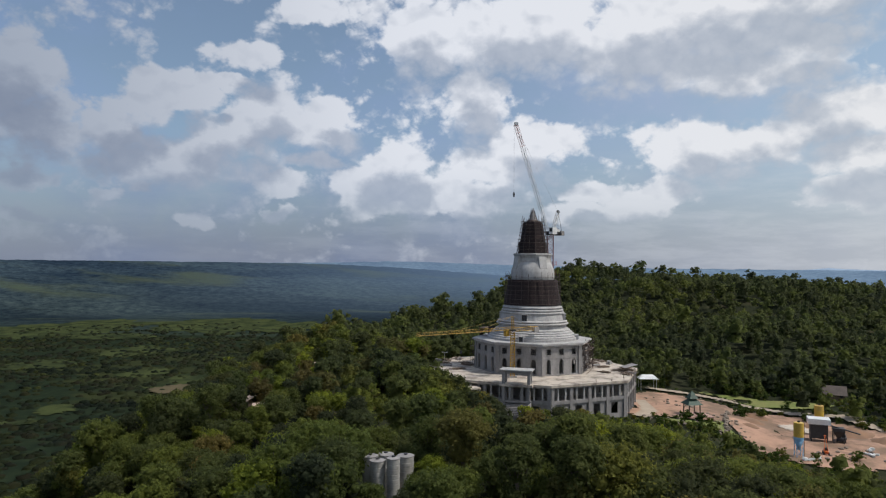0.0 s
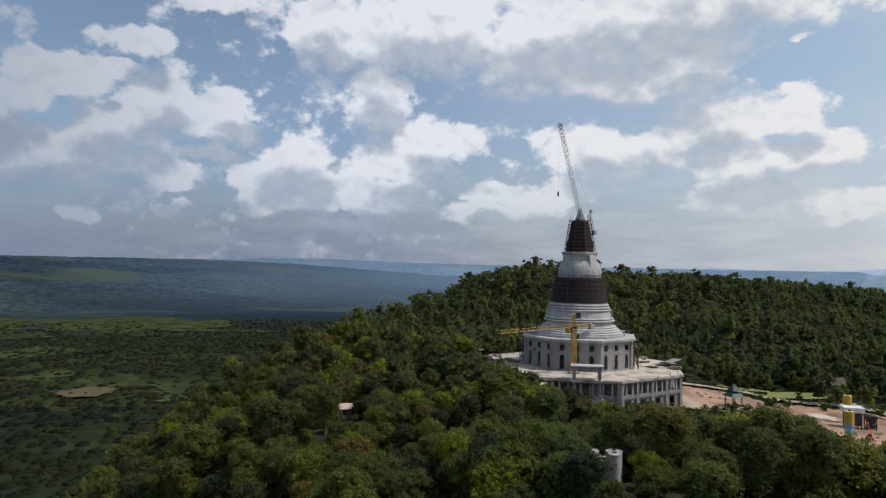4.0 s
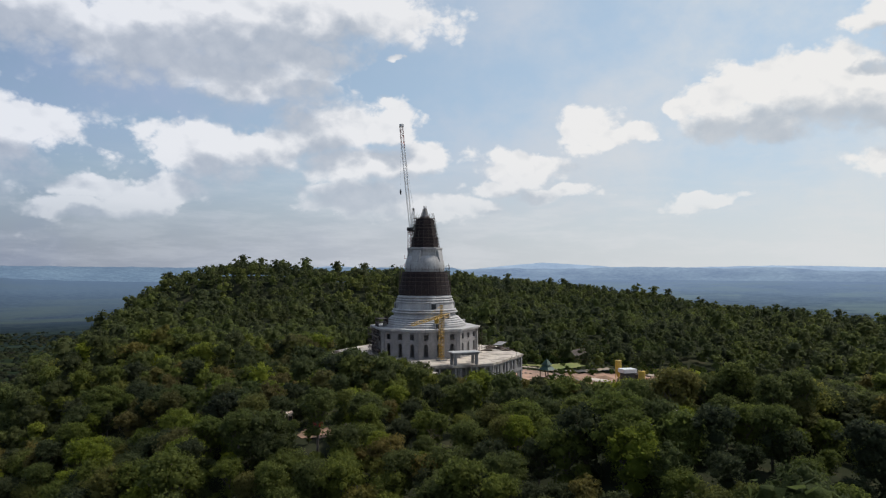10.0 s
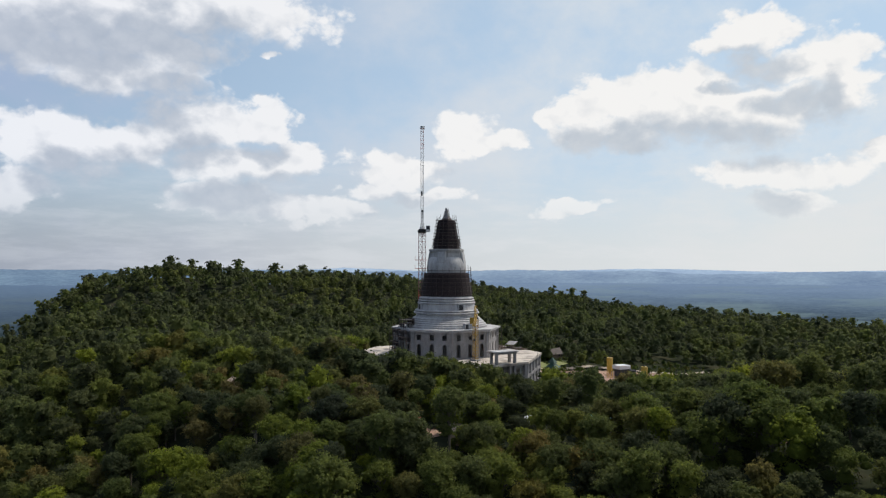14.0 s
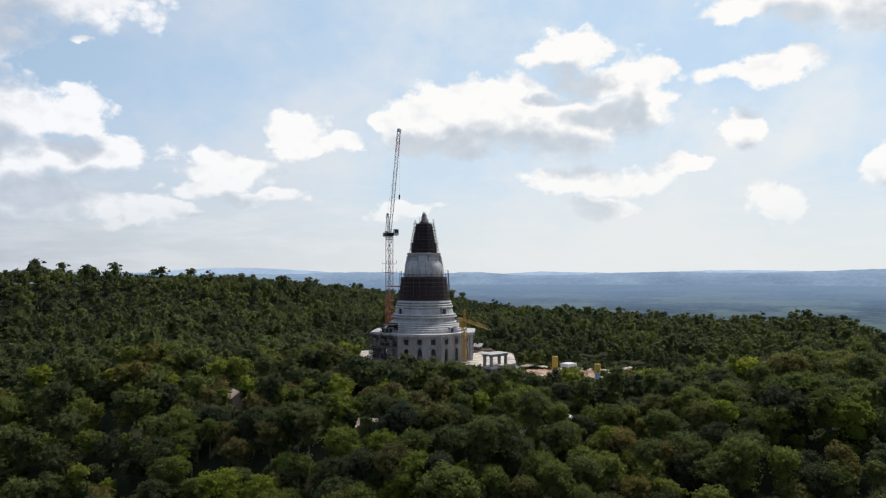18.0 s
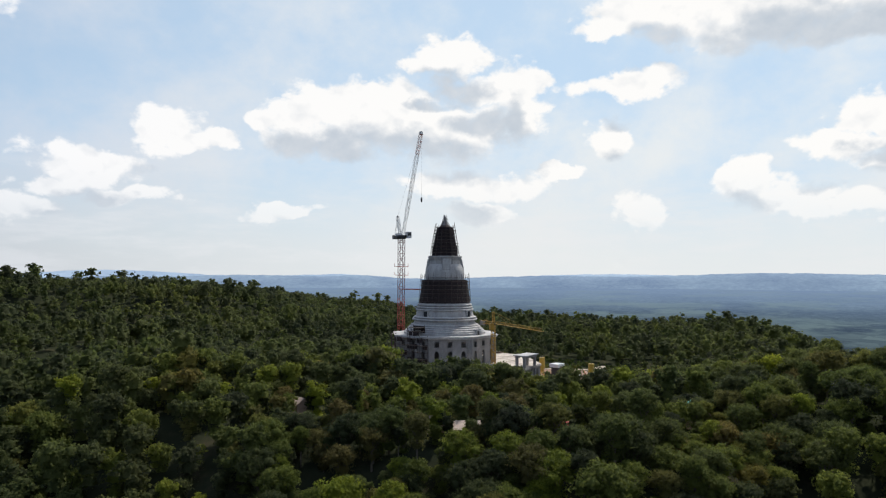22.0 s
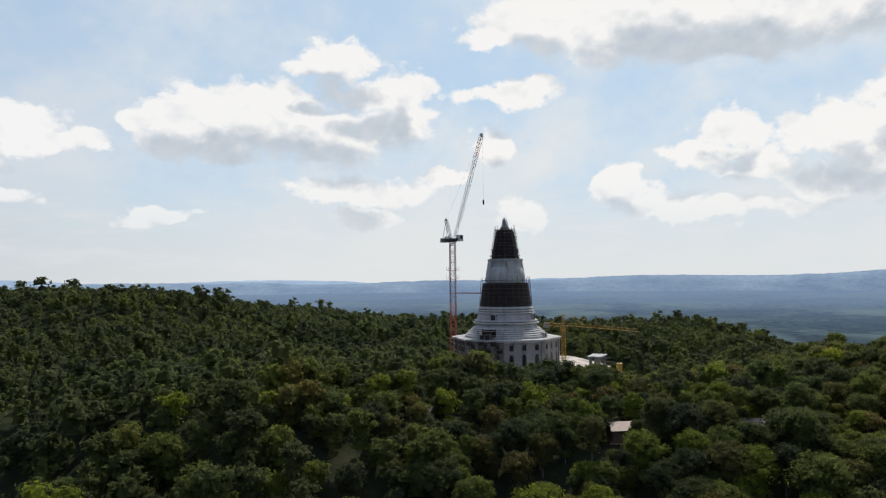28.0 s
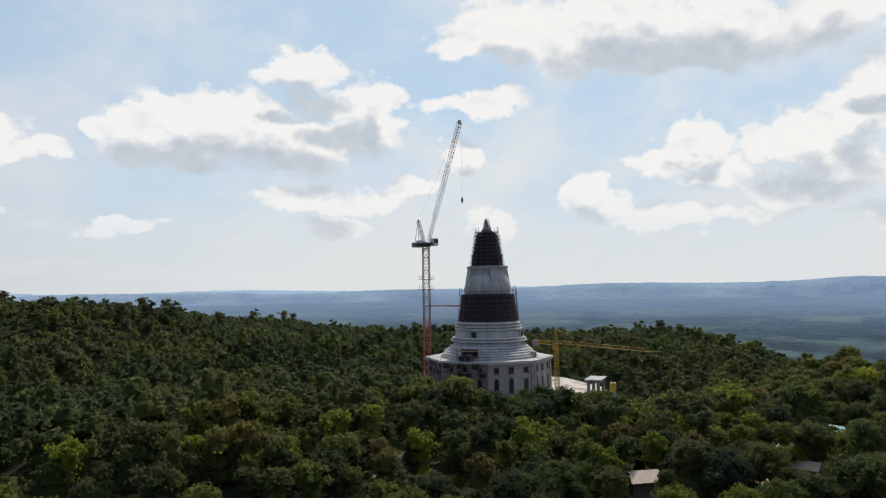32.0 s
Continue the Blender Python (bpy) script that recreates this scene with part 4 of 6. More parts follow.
# ---- portal on the terrace ----
def build_portal():
    t = thing("portal", "bare concrete entrance portal with pillars on the terrace edge", "portal")
    t.matrix_world = Matrix.Translation((-5.1, -25.4, 0)) @ Matrix.Rotation(radians(252.5 + 4 - 90), 4, "Z")
    lo = ground_z(-5.1, -27) - 1.0
    for x in (-2.9, 2.9):
        for y, z0 in ((-1.1, DECK - 0.1), (1.15, lo)):
            bm = box(bmesh.new(), x - 0.33, x + 0.33, y - 0.33, y + 0.33, z0, 7.0)
            bmesh.ops.bevel(bm, geom=bm.edges[:], offset=0.04, segments=1, affect="EDGES")
            part("pillar", bm, M_WALL, t)
    for x in (-1.4, 1.4):
        part("lower_pillar", box(bmesh.new(), x - 0.25, x + 0.25, 0.9, 1.4, lo, DECK - 0.1), M_WALL, t)
    part("landing", box(bmesh.new(), -3.8, 3.8, -0.4, 1.8, DECK - 0.5, DECK + 0.03), M_DECK, t)
    part("beam", box(bmesh.new(), -3.4, 3.4, -1.5, -0.7, 6.75, 7.25), M_WALL, t)
    part("beam", box(bmesh.new(), -3.4, 3.4, 0.75, 1.55, 6.75, 7.25), M_WALL, t)
    bm = box(bmesh.new(), -3.7, 3.7, -1.9, 1.95, 7.25, 7.5)
    part("roof_slab", bm, M_WHITE, t)
    part("lower_beam", box(bmesh.new(), -3.6, 3.6, 0.85, 1.5, 0.1, 0.6), M_WALL, t)
    for x in (-3.4, 3.4):
        part("side_wall", box(bmesh.new(), x - 0.15, x + 0.15, 1.5, 4.6, lo, 0.2), M_WALL, t, "bare concrete stair cheek")
    for k in range(8):
        part("step", box(bmesh.new(), -3.2, 3.2, 1.5 + k * 0.34, 1.84 + k * 0.34, lo, -0.2 - k * 0.3), M_WALL, t)


build_portal()


def build_porch():
    """Lower landing with slabs beside the stairs."""
    t = thing("stair_block", "small stepped concrete stair block against the terrace", "stairs")
    t.matrix_world = Matrix.Translation((-15.5, -24.6, 0)) @ Matrix.Rotation(radians(200), 4, "Z")
    for k, (w, z) in enumerate(((2.6, 0.6), (2.2, 1.8), (1.8, 3.0))):
        part("landing_slab", box(bmesh.new(), -w, w, -1.6, 1.6, z - 0.3, z), M_DECK, t)
        part("stair_pier", box(bmesh.new(), -w + 0.1, -w + 0.5, -1.4, 1.4, z - 1.6 if k else -5.0, z - 0.3), M_WALL, t)
        part("stair_pier", box(bmesh.new(), w - 0.5, w - 0.1, -1.4, 1.4, z - 1.6 if k else -5.0, z - 0.3), M_WALL, t)


build_porch()


# ---- cranes ----
M_CRANE_P = surface("faded_red_white_crane_paint", (0.24, 0.14, 0.15), (0.15, 0.05, 0.055), 0.35, 4.0, rough=0.55, bump=0)


def build_yellow_crane():
    t = thing("tower_crane", "small yellow tower crane standing on the terrace", "crane", "tower cranes")
    bx, by = -5.8, -16.5
    bm = bmesh.new()
    box(bm, bx - 1.1, bx + 1.1, by - 1.1, by + 1.1, DECK, DECK + 0.35)
    part("base_block", bm, M_WALL, t)
    z = DECK + 0.35
    k = 0
    while z < 15.2:
        top = min(z + 2.4, 15.4)
        part("mast_section", lattice(bmesh.new(), (bx, by, z), (bx, by, top), 1.0, 0.85, 0.085, (0, 1, 0)), M_YELLOW, t)
        z = top
    h = radians(221)
    d = Vector((math.cos(h), math.sin(h), 0))
    c = Vector((bx, by, 15.6))
    part("slewing_ring", lathe(bmesh.new(), [(0.8, 15.3), (0.8, 15.65)], 16), M_DARK, t).location = (bx, by, 0)
    part("jib", lattice(bmesh.new(), c + d * 0.7, c + d * 28.5, 0.75, 1.0, 0.04, (0, 0, 1), True), M_YELLOW, t, "long yellow lattice jib")
    part("counter_jib", lattice(bmesh.new(), c - d * 0.5, c - d * 8.2, 0.8, 1.1, 0.042), M_YELLOW, t)
    part("counterweight", box(bmesh.new(), -8.4, -6.9, -0.5, 0.5, -1.0, 0.3, Matrix.Translation(c) @ Matrix.Rotation(h, 4, "Z")), M_WALL, t)
    part("tower_head", lattice(bmesh.new(), c, c + Vector((0, 0, 3.2)), 0.55, 0.7, 0.06, (0, 1, 0)), M_YELLOW, t)
    bm = bmesh.new()
    for far in (9, 17):
        bar(bm, c + Vector((0, 0, 3.2)), c + d * far + Vector((0, 0, 0.75)), 0.025, 5)
    bar(bm, c + Vector((0, 0, 3.2)), c - d * 6.4, 0.025, 5)
    part("tie_rods", bm, M_YELLOW, t)
    part("cab", box(bmesh.new(), 0.5, 1.6, -1.5, -0.5, -1.6, 0.1, Matrix.Translation(c) @ Matrix.Rotation(h, 4, "Z")), M_YELLOW, t)
    bm = bmesh.new()
    bar(bm, c + d * 16, c + d * 16 - Vector((0, 0, 4)), 0.025, 4)
    box(bm, -0.2, 0.2, -0.15, 0.15, -4.6, -4.0, Matrix.Translation(c + d * 16))
    part("hook", bm, M_DARK, t)


def build_big_crane():
    t = thing("tower_crane", "tall red and white luffing tower crane beside the stupa", "crane", "tower cranes")
    bx, by = 6.2, 16.7
    part("base_block", box(bmesh.new(), bx - 1.9, bx + 1.9, by - 1.9, by + 1.9, DECK, DECK + 0.5), M_WALL, t)
    z, k = DECK + 0.5, 0
    while z < 39.5:
        top = min(z + 3.4, 40.0)
        part("mast_section", lattice(bmesh.new(), (bx, by, z), (bx, by, top), 1.6, 1.5, 0.095, (0, 1, 0)), M_CRANE_R if k < 5 else M_CRANE_P, t)
        z, k = top, k + 1
    for pz in (28.6, 31.2):
        bm = ring_body(bmesh.new(), 2.3, 1.55, pz, pz + 0.12, 4, radians(45))
        for a in range(4):
            q = radians(45 + 90 * a)
            bar(bm, (2.2 * math.cos(q), 2.2 * math.sin(q), pz), (2.2 * math.cos(q), 2.2 * math.sin(q), pz + 1.1), 0.05, 4)
        part("climbing_platform", bm, M_CRANE_R, t).location = (bx, by, 0)
    c = Vector((bx, by, 40.2))
    tip = Vector((-4.5, 5.7, 69.7))
    flat = Vector((tip.x - bx, tip.y - by, 0)).normalized()
    m = Matrix.Translation(c) @ Matrix.Rotation(math.atan2(flat.y, flat.x), 4, "Z")
    part("slewing_ring", lathe(bmesh.new(), [(1.3, 39.8), (1.45, 40.1), (1.45, 40.5)], 20), M_DARK, t).location = (bx, by, 0)
    part("machine_deck", box(bmesh.new(), -4.6, 1.6, -1.1, 1.1, 0.25, 0.65, m), M_DARK, t)
    part("counterweight", box(bmesh.new(), -4.9, -3.5, -1.2, 1.2, -0.35, 0.9, m), M_WALL, t)
    part("winch_house", box(bmesh.new(), -3.3, -1.6, -0.8, 0.8, 0.65, 1.35, m), M_CRANE_W, t)
    cab = part("cab", box(bmesh.new(), 0.2, 2.1, 1.15, 2.5, -0.2, 1.7, m), M_CRANE_W, t)
    part("cab_window", box(bmesh.new(), 2.1, 2.13, 1.3, 2.35, 0.5, 1.5, m), M_DARK, cab)
    foot, head = m @ Vector((1.3, 0, 0.9)), m @ Vector((-3.4, 0, 6.6))
    part("a_frame", lattice(bmesh.new(), m @ Vector((-0.9, 0, 0.65)), head, 0.75, 1.0, 0.07), M_CRANE_W, t, "white lattice back mast")
    bm = bmesh.new()
    for s in (-0.7, 0.7):
        bar(bm, m @ Vector((-4.3, s, 0.6)), head, 0.045, 5)
    part("back_stay", bm, M_DARK, t)
    part("sheave", lathe(bmesh.new(), [(0.35, -0.2), (0.45, 0.0), (0.35, 0.2)], 12), M_DARK, t).matrix_local = Matrix.Translation(head) @ Matrix.Rotation(radians(90), 4, "X")
    n = 5
    for i in range(n):
        a, b = foot.lerp(tip, i / n), foot.lerp(tip, (i + 1) / n)
        part("jib_section", lattice(bmesh.new(), a, b, 0.85 if i else 0.7, 1.2, 0.05), M_CRANE_R if i in (4,) else M_CRANE_W, t)
    bm = bmesh.new()
    bar(bm, head, foot.lerp(tip, 0.97), 0.016, 4)
    bar(bm, head, m @ Vector((-5.0, 0, 1.1)), 0.03, 4)
    part("luffing_rope", bm, M_DARK, t)
    part("jib_head", box(bmesh.new(), -0.4, 0.7, -0.35, 0.35, -0.4, 0.45, Matrix.Translation(tip)), M_CRANE_W, t)
    bm = bmesh.new()
    end = tip + flat * 0.5
    bar(bm, end, (end.x, end.y, 51.0), 0.014, 4)
    part("hoist_rope", bm, M_DARK, t)
    bm = lathe(bmesh.new(), [(0.08, 49.6), (0.24, 49.9), (0.26, 50.6), (0.1, 51.1)], 10)
    part("hook_block", bm, M_DARK, t).location = (end.x, end.y, 0)
    bm = bmesh.new()
    bar(bm, (bx - 0.5, by - 0.9, 24.4), (2.6, 6.6, 24.4), 0.16, 6)
    bar(bm, (bx - 0.9, by + 0.5, 24.4), (-1.4, 6.8, 24.4), 0.12, 6)
    part("tie_brace", bm, M_CRANE_R, t)


build_yellow_crane()
build_big_crane()


# ---- clutter on the terrace ----
def timber_stack(x, y, z, turn, seed, n=14, length=3.2):
    t = thing("timber_pile", "untidy pile of brown building timber on the concrete slab", "timber pile", "building material on the terrace")
    q = random.Random(seed)
    t.matrix_world = Matrix.Translation((x, y, z)) @ Matrix.Rotation(radians(turn), 4, "Z")
    for k in range(n):
        m = Matrix.Translation((q.uniform(-0.8, 0.8), q.uniform(-1.0, 1.0), 0.09 * (k // 3))) @ Matrix.Rotation(q.uniform(-0.5, 0.5), 4, "Z")
        l = length * q.uniform(0.6, 1.1)
        part("plank", box(bmesh.new(), -l / 2, l / 2, -0.14, 0.14, 0.0, 0.085, m), M_TIMBER, t)


def block_pallet(x, y, z, turn, seed):
    t = thing("block_stack", "stack of grey building blocks on the concrete slab", "block stack", "building material on the terrace")
    q = random.Random(seed)
    t.matrix_world = Matrix.Translation((x, y, z)) @ Matrix.Rotation(radians(turn), 4, "Z")
    for k in range(q.randint(5, 9)):
        part("block", box(bmesh.new(), 0, 0.75, 0, 0.5, 0, 0.42, Matrix.Translation((0.8 * (k % 3) + q.uniform(-.05, .05), 0.55 * ((k // 3) % 2), 0.43 * (k // 6)))), M_WALL, t)


for i, (a, r) in enumerate(((178, 21), (168, 24), (160, 19), (186, 24.5), (172, 17.5), (195, 20), (150, 22), (8, 19), (352, 22), (20, 23), (2, 24.5), (340, 19), (345, 24), (30, 20), (60, 22), (14, 17.5), (-14, 25), (-8, 23.5), (26, 25), (33, 24.5), (39, 25), (45, 24), (52, 24.6), (58, 24.8), (66, 24), (-22, 24.6), (155, 25), (164, 25.2), (144, 24.6))):
    x, y = r * math.cos(radians(a)), r * math.sin(radians(a))
    (timber_stack if i % 3 else block_pallet)(x, y, DECK, a * 3, i + 3)


def deck_shed():
    t = thing("site_shed", "low work shelter with a pale sheet roof on the terrace", "shelter")
    t.matrix_world = Matrix.Translation((24.2, -4.5, DECK)) @ Matrix.Rotation(radians(20), 4, "Z")
    for x in (-1.3, 1.3):
        for y in (-0.9, 0.9):
            part("post", bar(bmesh.new(), (x, y, 0), (x, y, 1.5 + 0.25 * x), 0.06, 6), M_TIMBER, t)
    part("roof_sheet", box(bmesh.new(), -1.9, 1.9, -1.4, 1.4, 0, 0.05, Matrix.Translation((0, 0, 1.55)) @ Matrix.Rotation(radians(-11), 4, "Y")), M_WALL, t)
    part("bench", box(bmesh.new(), -1.2, 1.2, -0.5, 0.5, 0.0, 0.7), M_TIMBER, t)


deck_shed()


def column_starters():
    """Thin bars standing out of the slab's rim."""
    q = random.Random(4)
    for k in range(14):
        a = radians(-60 + k * 11)
        x, y = 26.2 * math.cos(a), 26.2 * math.sin(a)
        t = thing("starter_bars", "thin rusty reinforcing bars standing out of the slab", "rebar", "reinforcing bars on the terrace rim", Matrix.Translation((x, y, DECK)))
        for j in range(4):
            bm = bmesh.new()
            bx, by = 0.12 * (j % 2), 0.12 * (j // 2)
            bar(bm, (bx, by, 0), (bx + q.uniform(-.04, .04), by, q.uniform(0.5, 1.0)), 0.02, 4)
            part("bar", bm, M_POLE, t)


column_starters()


# ---- the yard east of the stupa ----
def draped(name, material, outline, lift, label, category, step=1.5):
    """A sheet laid over the ground inside an outline given as a function of x and y."""
    xs, ys = np.arange(10, 130, step), np.arange(-75, 60, step)
    gx, gy = np.meshgrid(xs, ys)
    inside_ = outline(gx, gy)
    z = ground_z(gx, gy) + lift
    i = np.arange(gx.size).reshape(gx.shape)
    q = np.stack([i[:-1, :-1], i[:-1, 1:], i[1:, 1:], i[1:, :-1]], -1).reshape(-1, 4)
    ok = inside_.ravel()[q].all(1)
    used = np.unique(q[ok])
    remap = np.full(gx.size, -1)
    remap[used] = np.arange(len(used))
    ob = raw_mesh(name, np.stack([gx, gy, z], -1).reshape(-1, 3)[used], remap[q[ok]], material, True)
    return tagged(ob, label, category, kind="structure")


def wobble(x, y, f=0.11):
    return 3.2 * np.sin(x * f + 0.6) * np.cos(y * f * 1.3) + 1.6 * np.sin(x * f * 2.7 + y * f * 2.1)


def yard_shape(x, y):
    w = wobble(x, y)
    a = ((x - 62) / 27) ** 2 + ((y + 17) / 22) ** 2 < 1 + w * 0.05
    b = ((x - 40) / 16) ** 2 + ((y - 3) / 16) ** 2 < 1 + w * 0.05
    c = ((x - 33) / 13) ** 2 + ((y + 11) / 8) ** 2 < 1 + w * 0.05
    return (a | b | c) & ~((x < 45) & (y < -14.5))


def grass_shape(x, y):
    w = wobble(x, y, 0.2)
    return (((x - 72) / 12) ** 2 + ((y - 17) / 6) ** 2 < 1 + w * 0.1) | (((x - 57) / 9) ** 2 + ((y - 24.5) / 4) ** 2 < 1 + w * 0.1) | (((x - 43) / 3) ** 2 + ((y + 20) / 8) ** 2 < 1 + w * 0.1) | (((x - 35) / 7) ** 2 + ((y + 17.6) / 2.6) ** 2 < 1 + w * 0.1)


ROAD = ((36, 24), (45, 22.5), (54, 17.5), (62, 12), (70, 7), (81, 3.4), (85, -8), (87, -16), (92, -26), (104, -30))


def road_shape(x, y):
    best = np.full(x.shape, 1e9)
    for (ax, ay), (bx, by) in zip(ROAD, ROAD[1:]):
        f = np.clip(((x - ax) * (bx - ax) + (y - ay) * (by - ay)) / ((bx - ax) ** 2 + (by - ay) ** 2), 0, 1)
        best = np.minimum(best, np.hypot(x - ax - f * (bx - ax), y - ay - f * (by - ay)))
    return best < 1.9


def path_shape(x, y):
    r, a = np.hypot(x, y), np.degrees(np.arctan2(y, x))
    return (r > 27) & (r < 31.5 + wobble(x, y, 0.3) * 0.25) & (a > -36) & (a < 12)


def slab_shape(x, y):
    return ((x - 64.5) / 4.2) ** 2 + ((y + 7.5) / 4.5) ** 2 < 1 + wobble(x, y, 0.3) * 0.06


M_GRASS = surface("dry_grass", (0.13, 0.165, 0.03), (0.2, 0.185, 0.055), 0.15, 1.4)
draped("yard", M_SOIL, yard_shape, 0.3, "bare red-brown sandy construction yard", "yard")
draped("grass_verge", M_GRASS, grass_shape, 0.4, "patch of bright green grass beside the road", "grass")
draped("road", M_ROADM, road_shape, 0.5, "pale dusty concrete road through the yard", "road", 0.8)
draped("path", M_ROADM, path_shape, 0.36, "pale concrete path along the foot of the terrace", "path", 0.8)
draped("concrete_slab", M_DECK, slab_shape, 0.42, "worn grey concrete slab on the yard's soil", "slab", 0.8)


def silo(x, y, top, body, cap_h, label):
    """A cement silo: capped tube, cone and braced legs."""
    g = float(ground_z(x, y))
    t = thing("cement_silo", label, "silo", "cement silos", Matrix.Translation((x, y, g)) @ Matrix.Diagonal((0.74, 0.74, 1, 1)))
    h = top - g
    part("tube", lathe(bmesh.new(), [(1.35, h * 0.5), (1.35, h - cap_h)], 28), body, t, "", True).data.set_sharp_from_angle(angle=radians(40))
    part("upper_tube", lathe(bmesh.new(), [(1.36, h - cap_h), (1.36, h - 0.06), (1.3, h), (0.2, h + 0.06)], 28), M_SILO_Y, t, "yellow upper tube", True).data.set_sharp_from_angle(angle=radians(40))
    part("cone", lathe(bmesh.new(), [(0.3, h * 0.24), (1.3, h * 0.5)], 28), body, t, "", True)
    for k in range(4):
        a = math.pi / 4 + k * math.pi / 2
        part("leg", bar(bmesh.new(), (1.25 * math.cos(a), 1.25 * math.sin(a), -0.3), (1.2 * math.cos(a), 1.2 * math.sin(a), h * 0.5), 0.11, 6), body, t)
        b = a + math.pi / 2
        part("brace", bar(bmesh.new(), (1.25 * math.cos(a), 1.25 * math.sin(a), 0.3), (1.2 * math.cos(b), 1.2 * math.sin(b), h * 0.33), 0.05, 5), body, t)
    bm = bmesh.new()
    for s in (-0.2, 0.2):
        bar(bm, (1.55, s, 0.2), (1.55, s, h), 0.035, 4)
    for k in range(int(h / 0.4)):
        bar(bm, (1.55, -0.2, 0.4 + k * 0.4), (1.55, 0.2, 0.4 + k * 0.4), 0.02, 4)
    part("ladder", bm, M_DARK, t)
    part("filter", box(bmesh.new(), -0.3, 0.3, -0.3, 0.3, h, h + 0.35), M_DARK, t)


silo(54, -33, -1.6, M_BLUE, 3.0, "yellow and pale blue cement silo on braced legs")
silo(67.6, -12.6, -1.8, M_SILO_Y, 3.0, "yellow cement silo behind the mixing plant")


def mixing_plant():
    x, y = 65.0, -19.0
    g = float(ground_z(x, y))
    t = thing("mixing_plant", "concrete mixing plant with white cabin roof and dark steel hopper", "mixing plant", "", Matrix.Translation((x, y, g)) @ Matrix.Rotation(radians(-18), 4, "Z") @ Matrix.Scale(0.86, 4))
    part("cabin", box(bmesh.new(), -2.6, 1.6, -1.6, 1.6, 1.2, 5.0), M_DARK, t)
    part("cabin_roof", box(bmesh.new(), -3.2, 2.2, -2.1, 2.1, 5.0, 6.4), M_METAL_W, t, "white sheet-metal housing")
    for px_ in (-2.4, 1.4):
        for py_ in (-1.4, 1.4):
            part("leg", box(bmesh.new(), px_ - 0.15, px_ + 0.15, py_ - 0.15, py_ + 0.15, -0.3, 1.25), M_DARK, t)
    part("hopper", lathe(bmesh.new(), [(0.5, 1.5), (2.0, 3.4), (2.0, 4.2)], 4, math.pi / 4), M_DARK, t).location = (4.2, 0.0, 0)
    for px_ in (3.0, 5.4):
        for py_ in (-1.2, 1.2):
            part("hopper_leg", box(bmesh.new(), px_ - 0.1, px_ + 0.1, py_ - 0.1, py_ + 0.1, -0.3, 3.6), M_DARK, t)
    bm = box(bmesh.new(), 0, 7.5, -0.4, 0.4, 0, 0.25, Matrix.Translation((2.0, 0, 4.6)) @ Matrix.Rotation(radians(14), 4, "Y"))
    part("conveyor", bm, M_DARK, t)


mixing_plant()


def loader():
    x, y = 60.9, -30.2
    t = thing("loader", "small orange construction loader parked in the yard", "loader", "", Matrix.Translation((x, y, float(ground_z(x, y)) + 0.3)) @ Matrix.Rotation(radians(75), 4, "Z") @ Matrix.Scale(0.58, 4))
    bm = box(bmesh.new(), -1.5, 1.3, -0.7, 0.7, 0.55, 1.45)
    bmesh.ops.bevel(bm, geom=bm.edges[:], offset=0.12, segments=2, affect="EDGES")
    part("body", bm, M_ORANGE, t)
    bm = box(bmesh.new(), -0.6, 0.6, -0.6, 0.6, 1.4, 2.5)
    bmesh.ops.bevel(bm, geom=bm.edges[:], offset=0.1, segments=2, affect="EDGES")
    part("cab", bm, M_DARK, t)
    for px_ in (-1.0, 1.0):
        for py_ in (-0.85, 0.85):
            w = part("wheel", lathe(bmesh.new(), [(0.5, -0.18), (0.55, 0.0), (0.5, 0.18)], 16), M_DARK, t)
            w.matrix_local = Matrix.Translation((px_, py_, 0.55)) @ Matrix.Rotation(math.pi / 2, 4, "X")
    for py_ in (-0.6, 0.6):
        part("lift_arm", bar(bmesh.new(), (-1.0, py_, 1.5), (1.6, py_ * 0.3, 6.4), 0.1, 6), M_ORANGE, t)
    part("bucket", lathe(bmesh.new(), [(0.3, -0.4), (0.3, 0.4)], 5), M_ORANGE, t).matrix_local = Matrix.Translation((1.7, 0, 6.4)) @ Matrix.Rotation(math.pi / 2, 4, "X")


loader()


def pickup(x, y, turn, paint, label):
    t = thing("pickup_truck", label, "truck", "", Matrix.Translation((x, y, float(ground_z(x, y)) + 0.3)) @ Matrix.Rotation(radians(turn), 4, "Z"))
    bm = box(bmesh.new(), -2.5, 2.5, -0.9, 0.9, 0.45, 1.05)
    bmesh.ops.bevel(bm, geom=bm.edges[:], offset=0.12, segments=2, affect="EDGES")
    part("body", bm, paint, t)
    bm = box(bmesh.new(), -0.5, 1.3, -0.8, 0.8, 1.0, 1.75)
    bmesh.ops.bevel(bm, geom=bm.edges[:], offset=0.2, segments=2, affect="EDGES")
    cab = part("cab", bm, paint, t)
    part("windscreen", box(bmesh.new(), 1.1, 1.32, -0.65, 0.65, 1.15, 1.6), M_DARK, cab)
    for s in (-0.91, 0.83):
        part("tailgate_side", box(bmesh.new(), -2.45, -0.5, s, s + 0.08, 1.0, 1.3), paint, t)
    for px_ in (-1.6, 1.6):
        for py_ in (-0.85, 0.85):
            w = part("wheel", lathe(bmesh.new(), [(0.34, -0.12), (0.37, 0.0), (0.34, 0.12)], 16), M_DARK, t)
            w.matrix_local = Matrix.Translation((px_, py_, 0.37)) @ Matrix.Rotation(math.pi / 2, 4, "X")


pickup(70.0, -18.4, 62, M_DARK, "dark pickup truck parked beside the mixing plant")


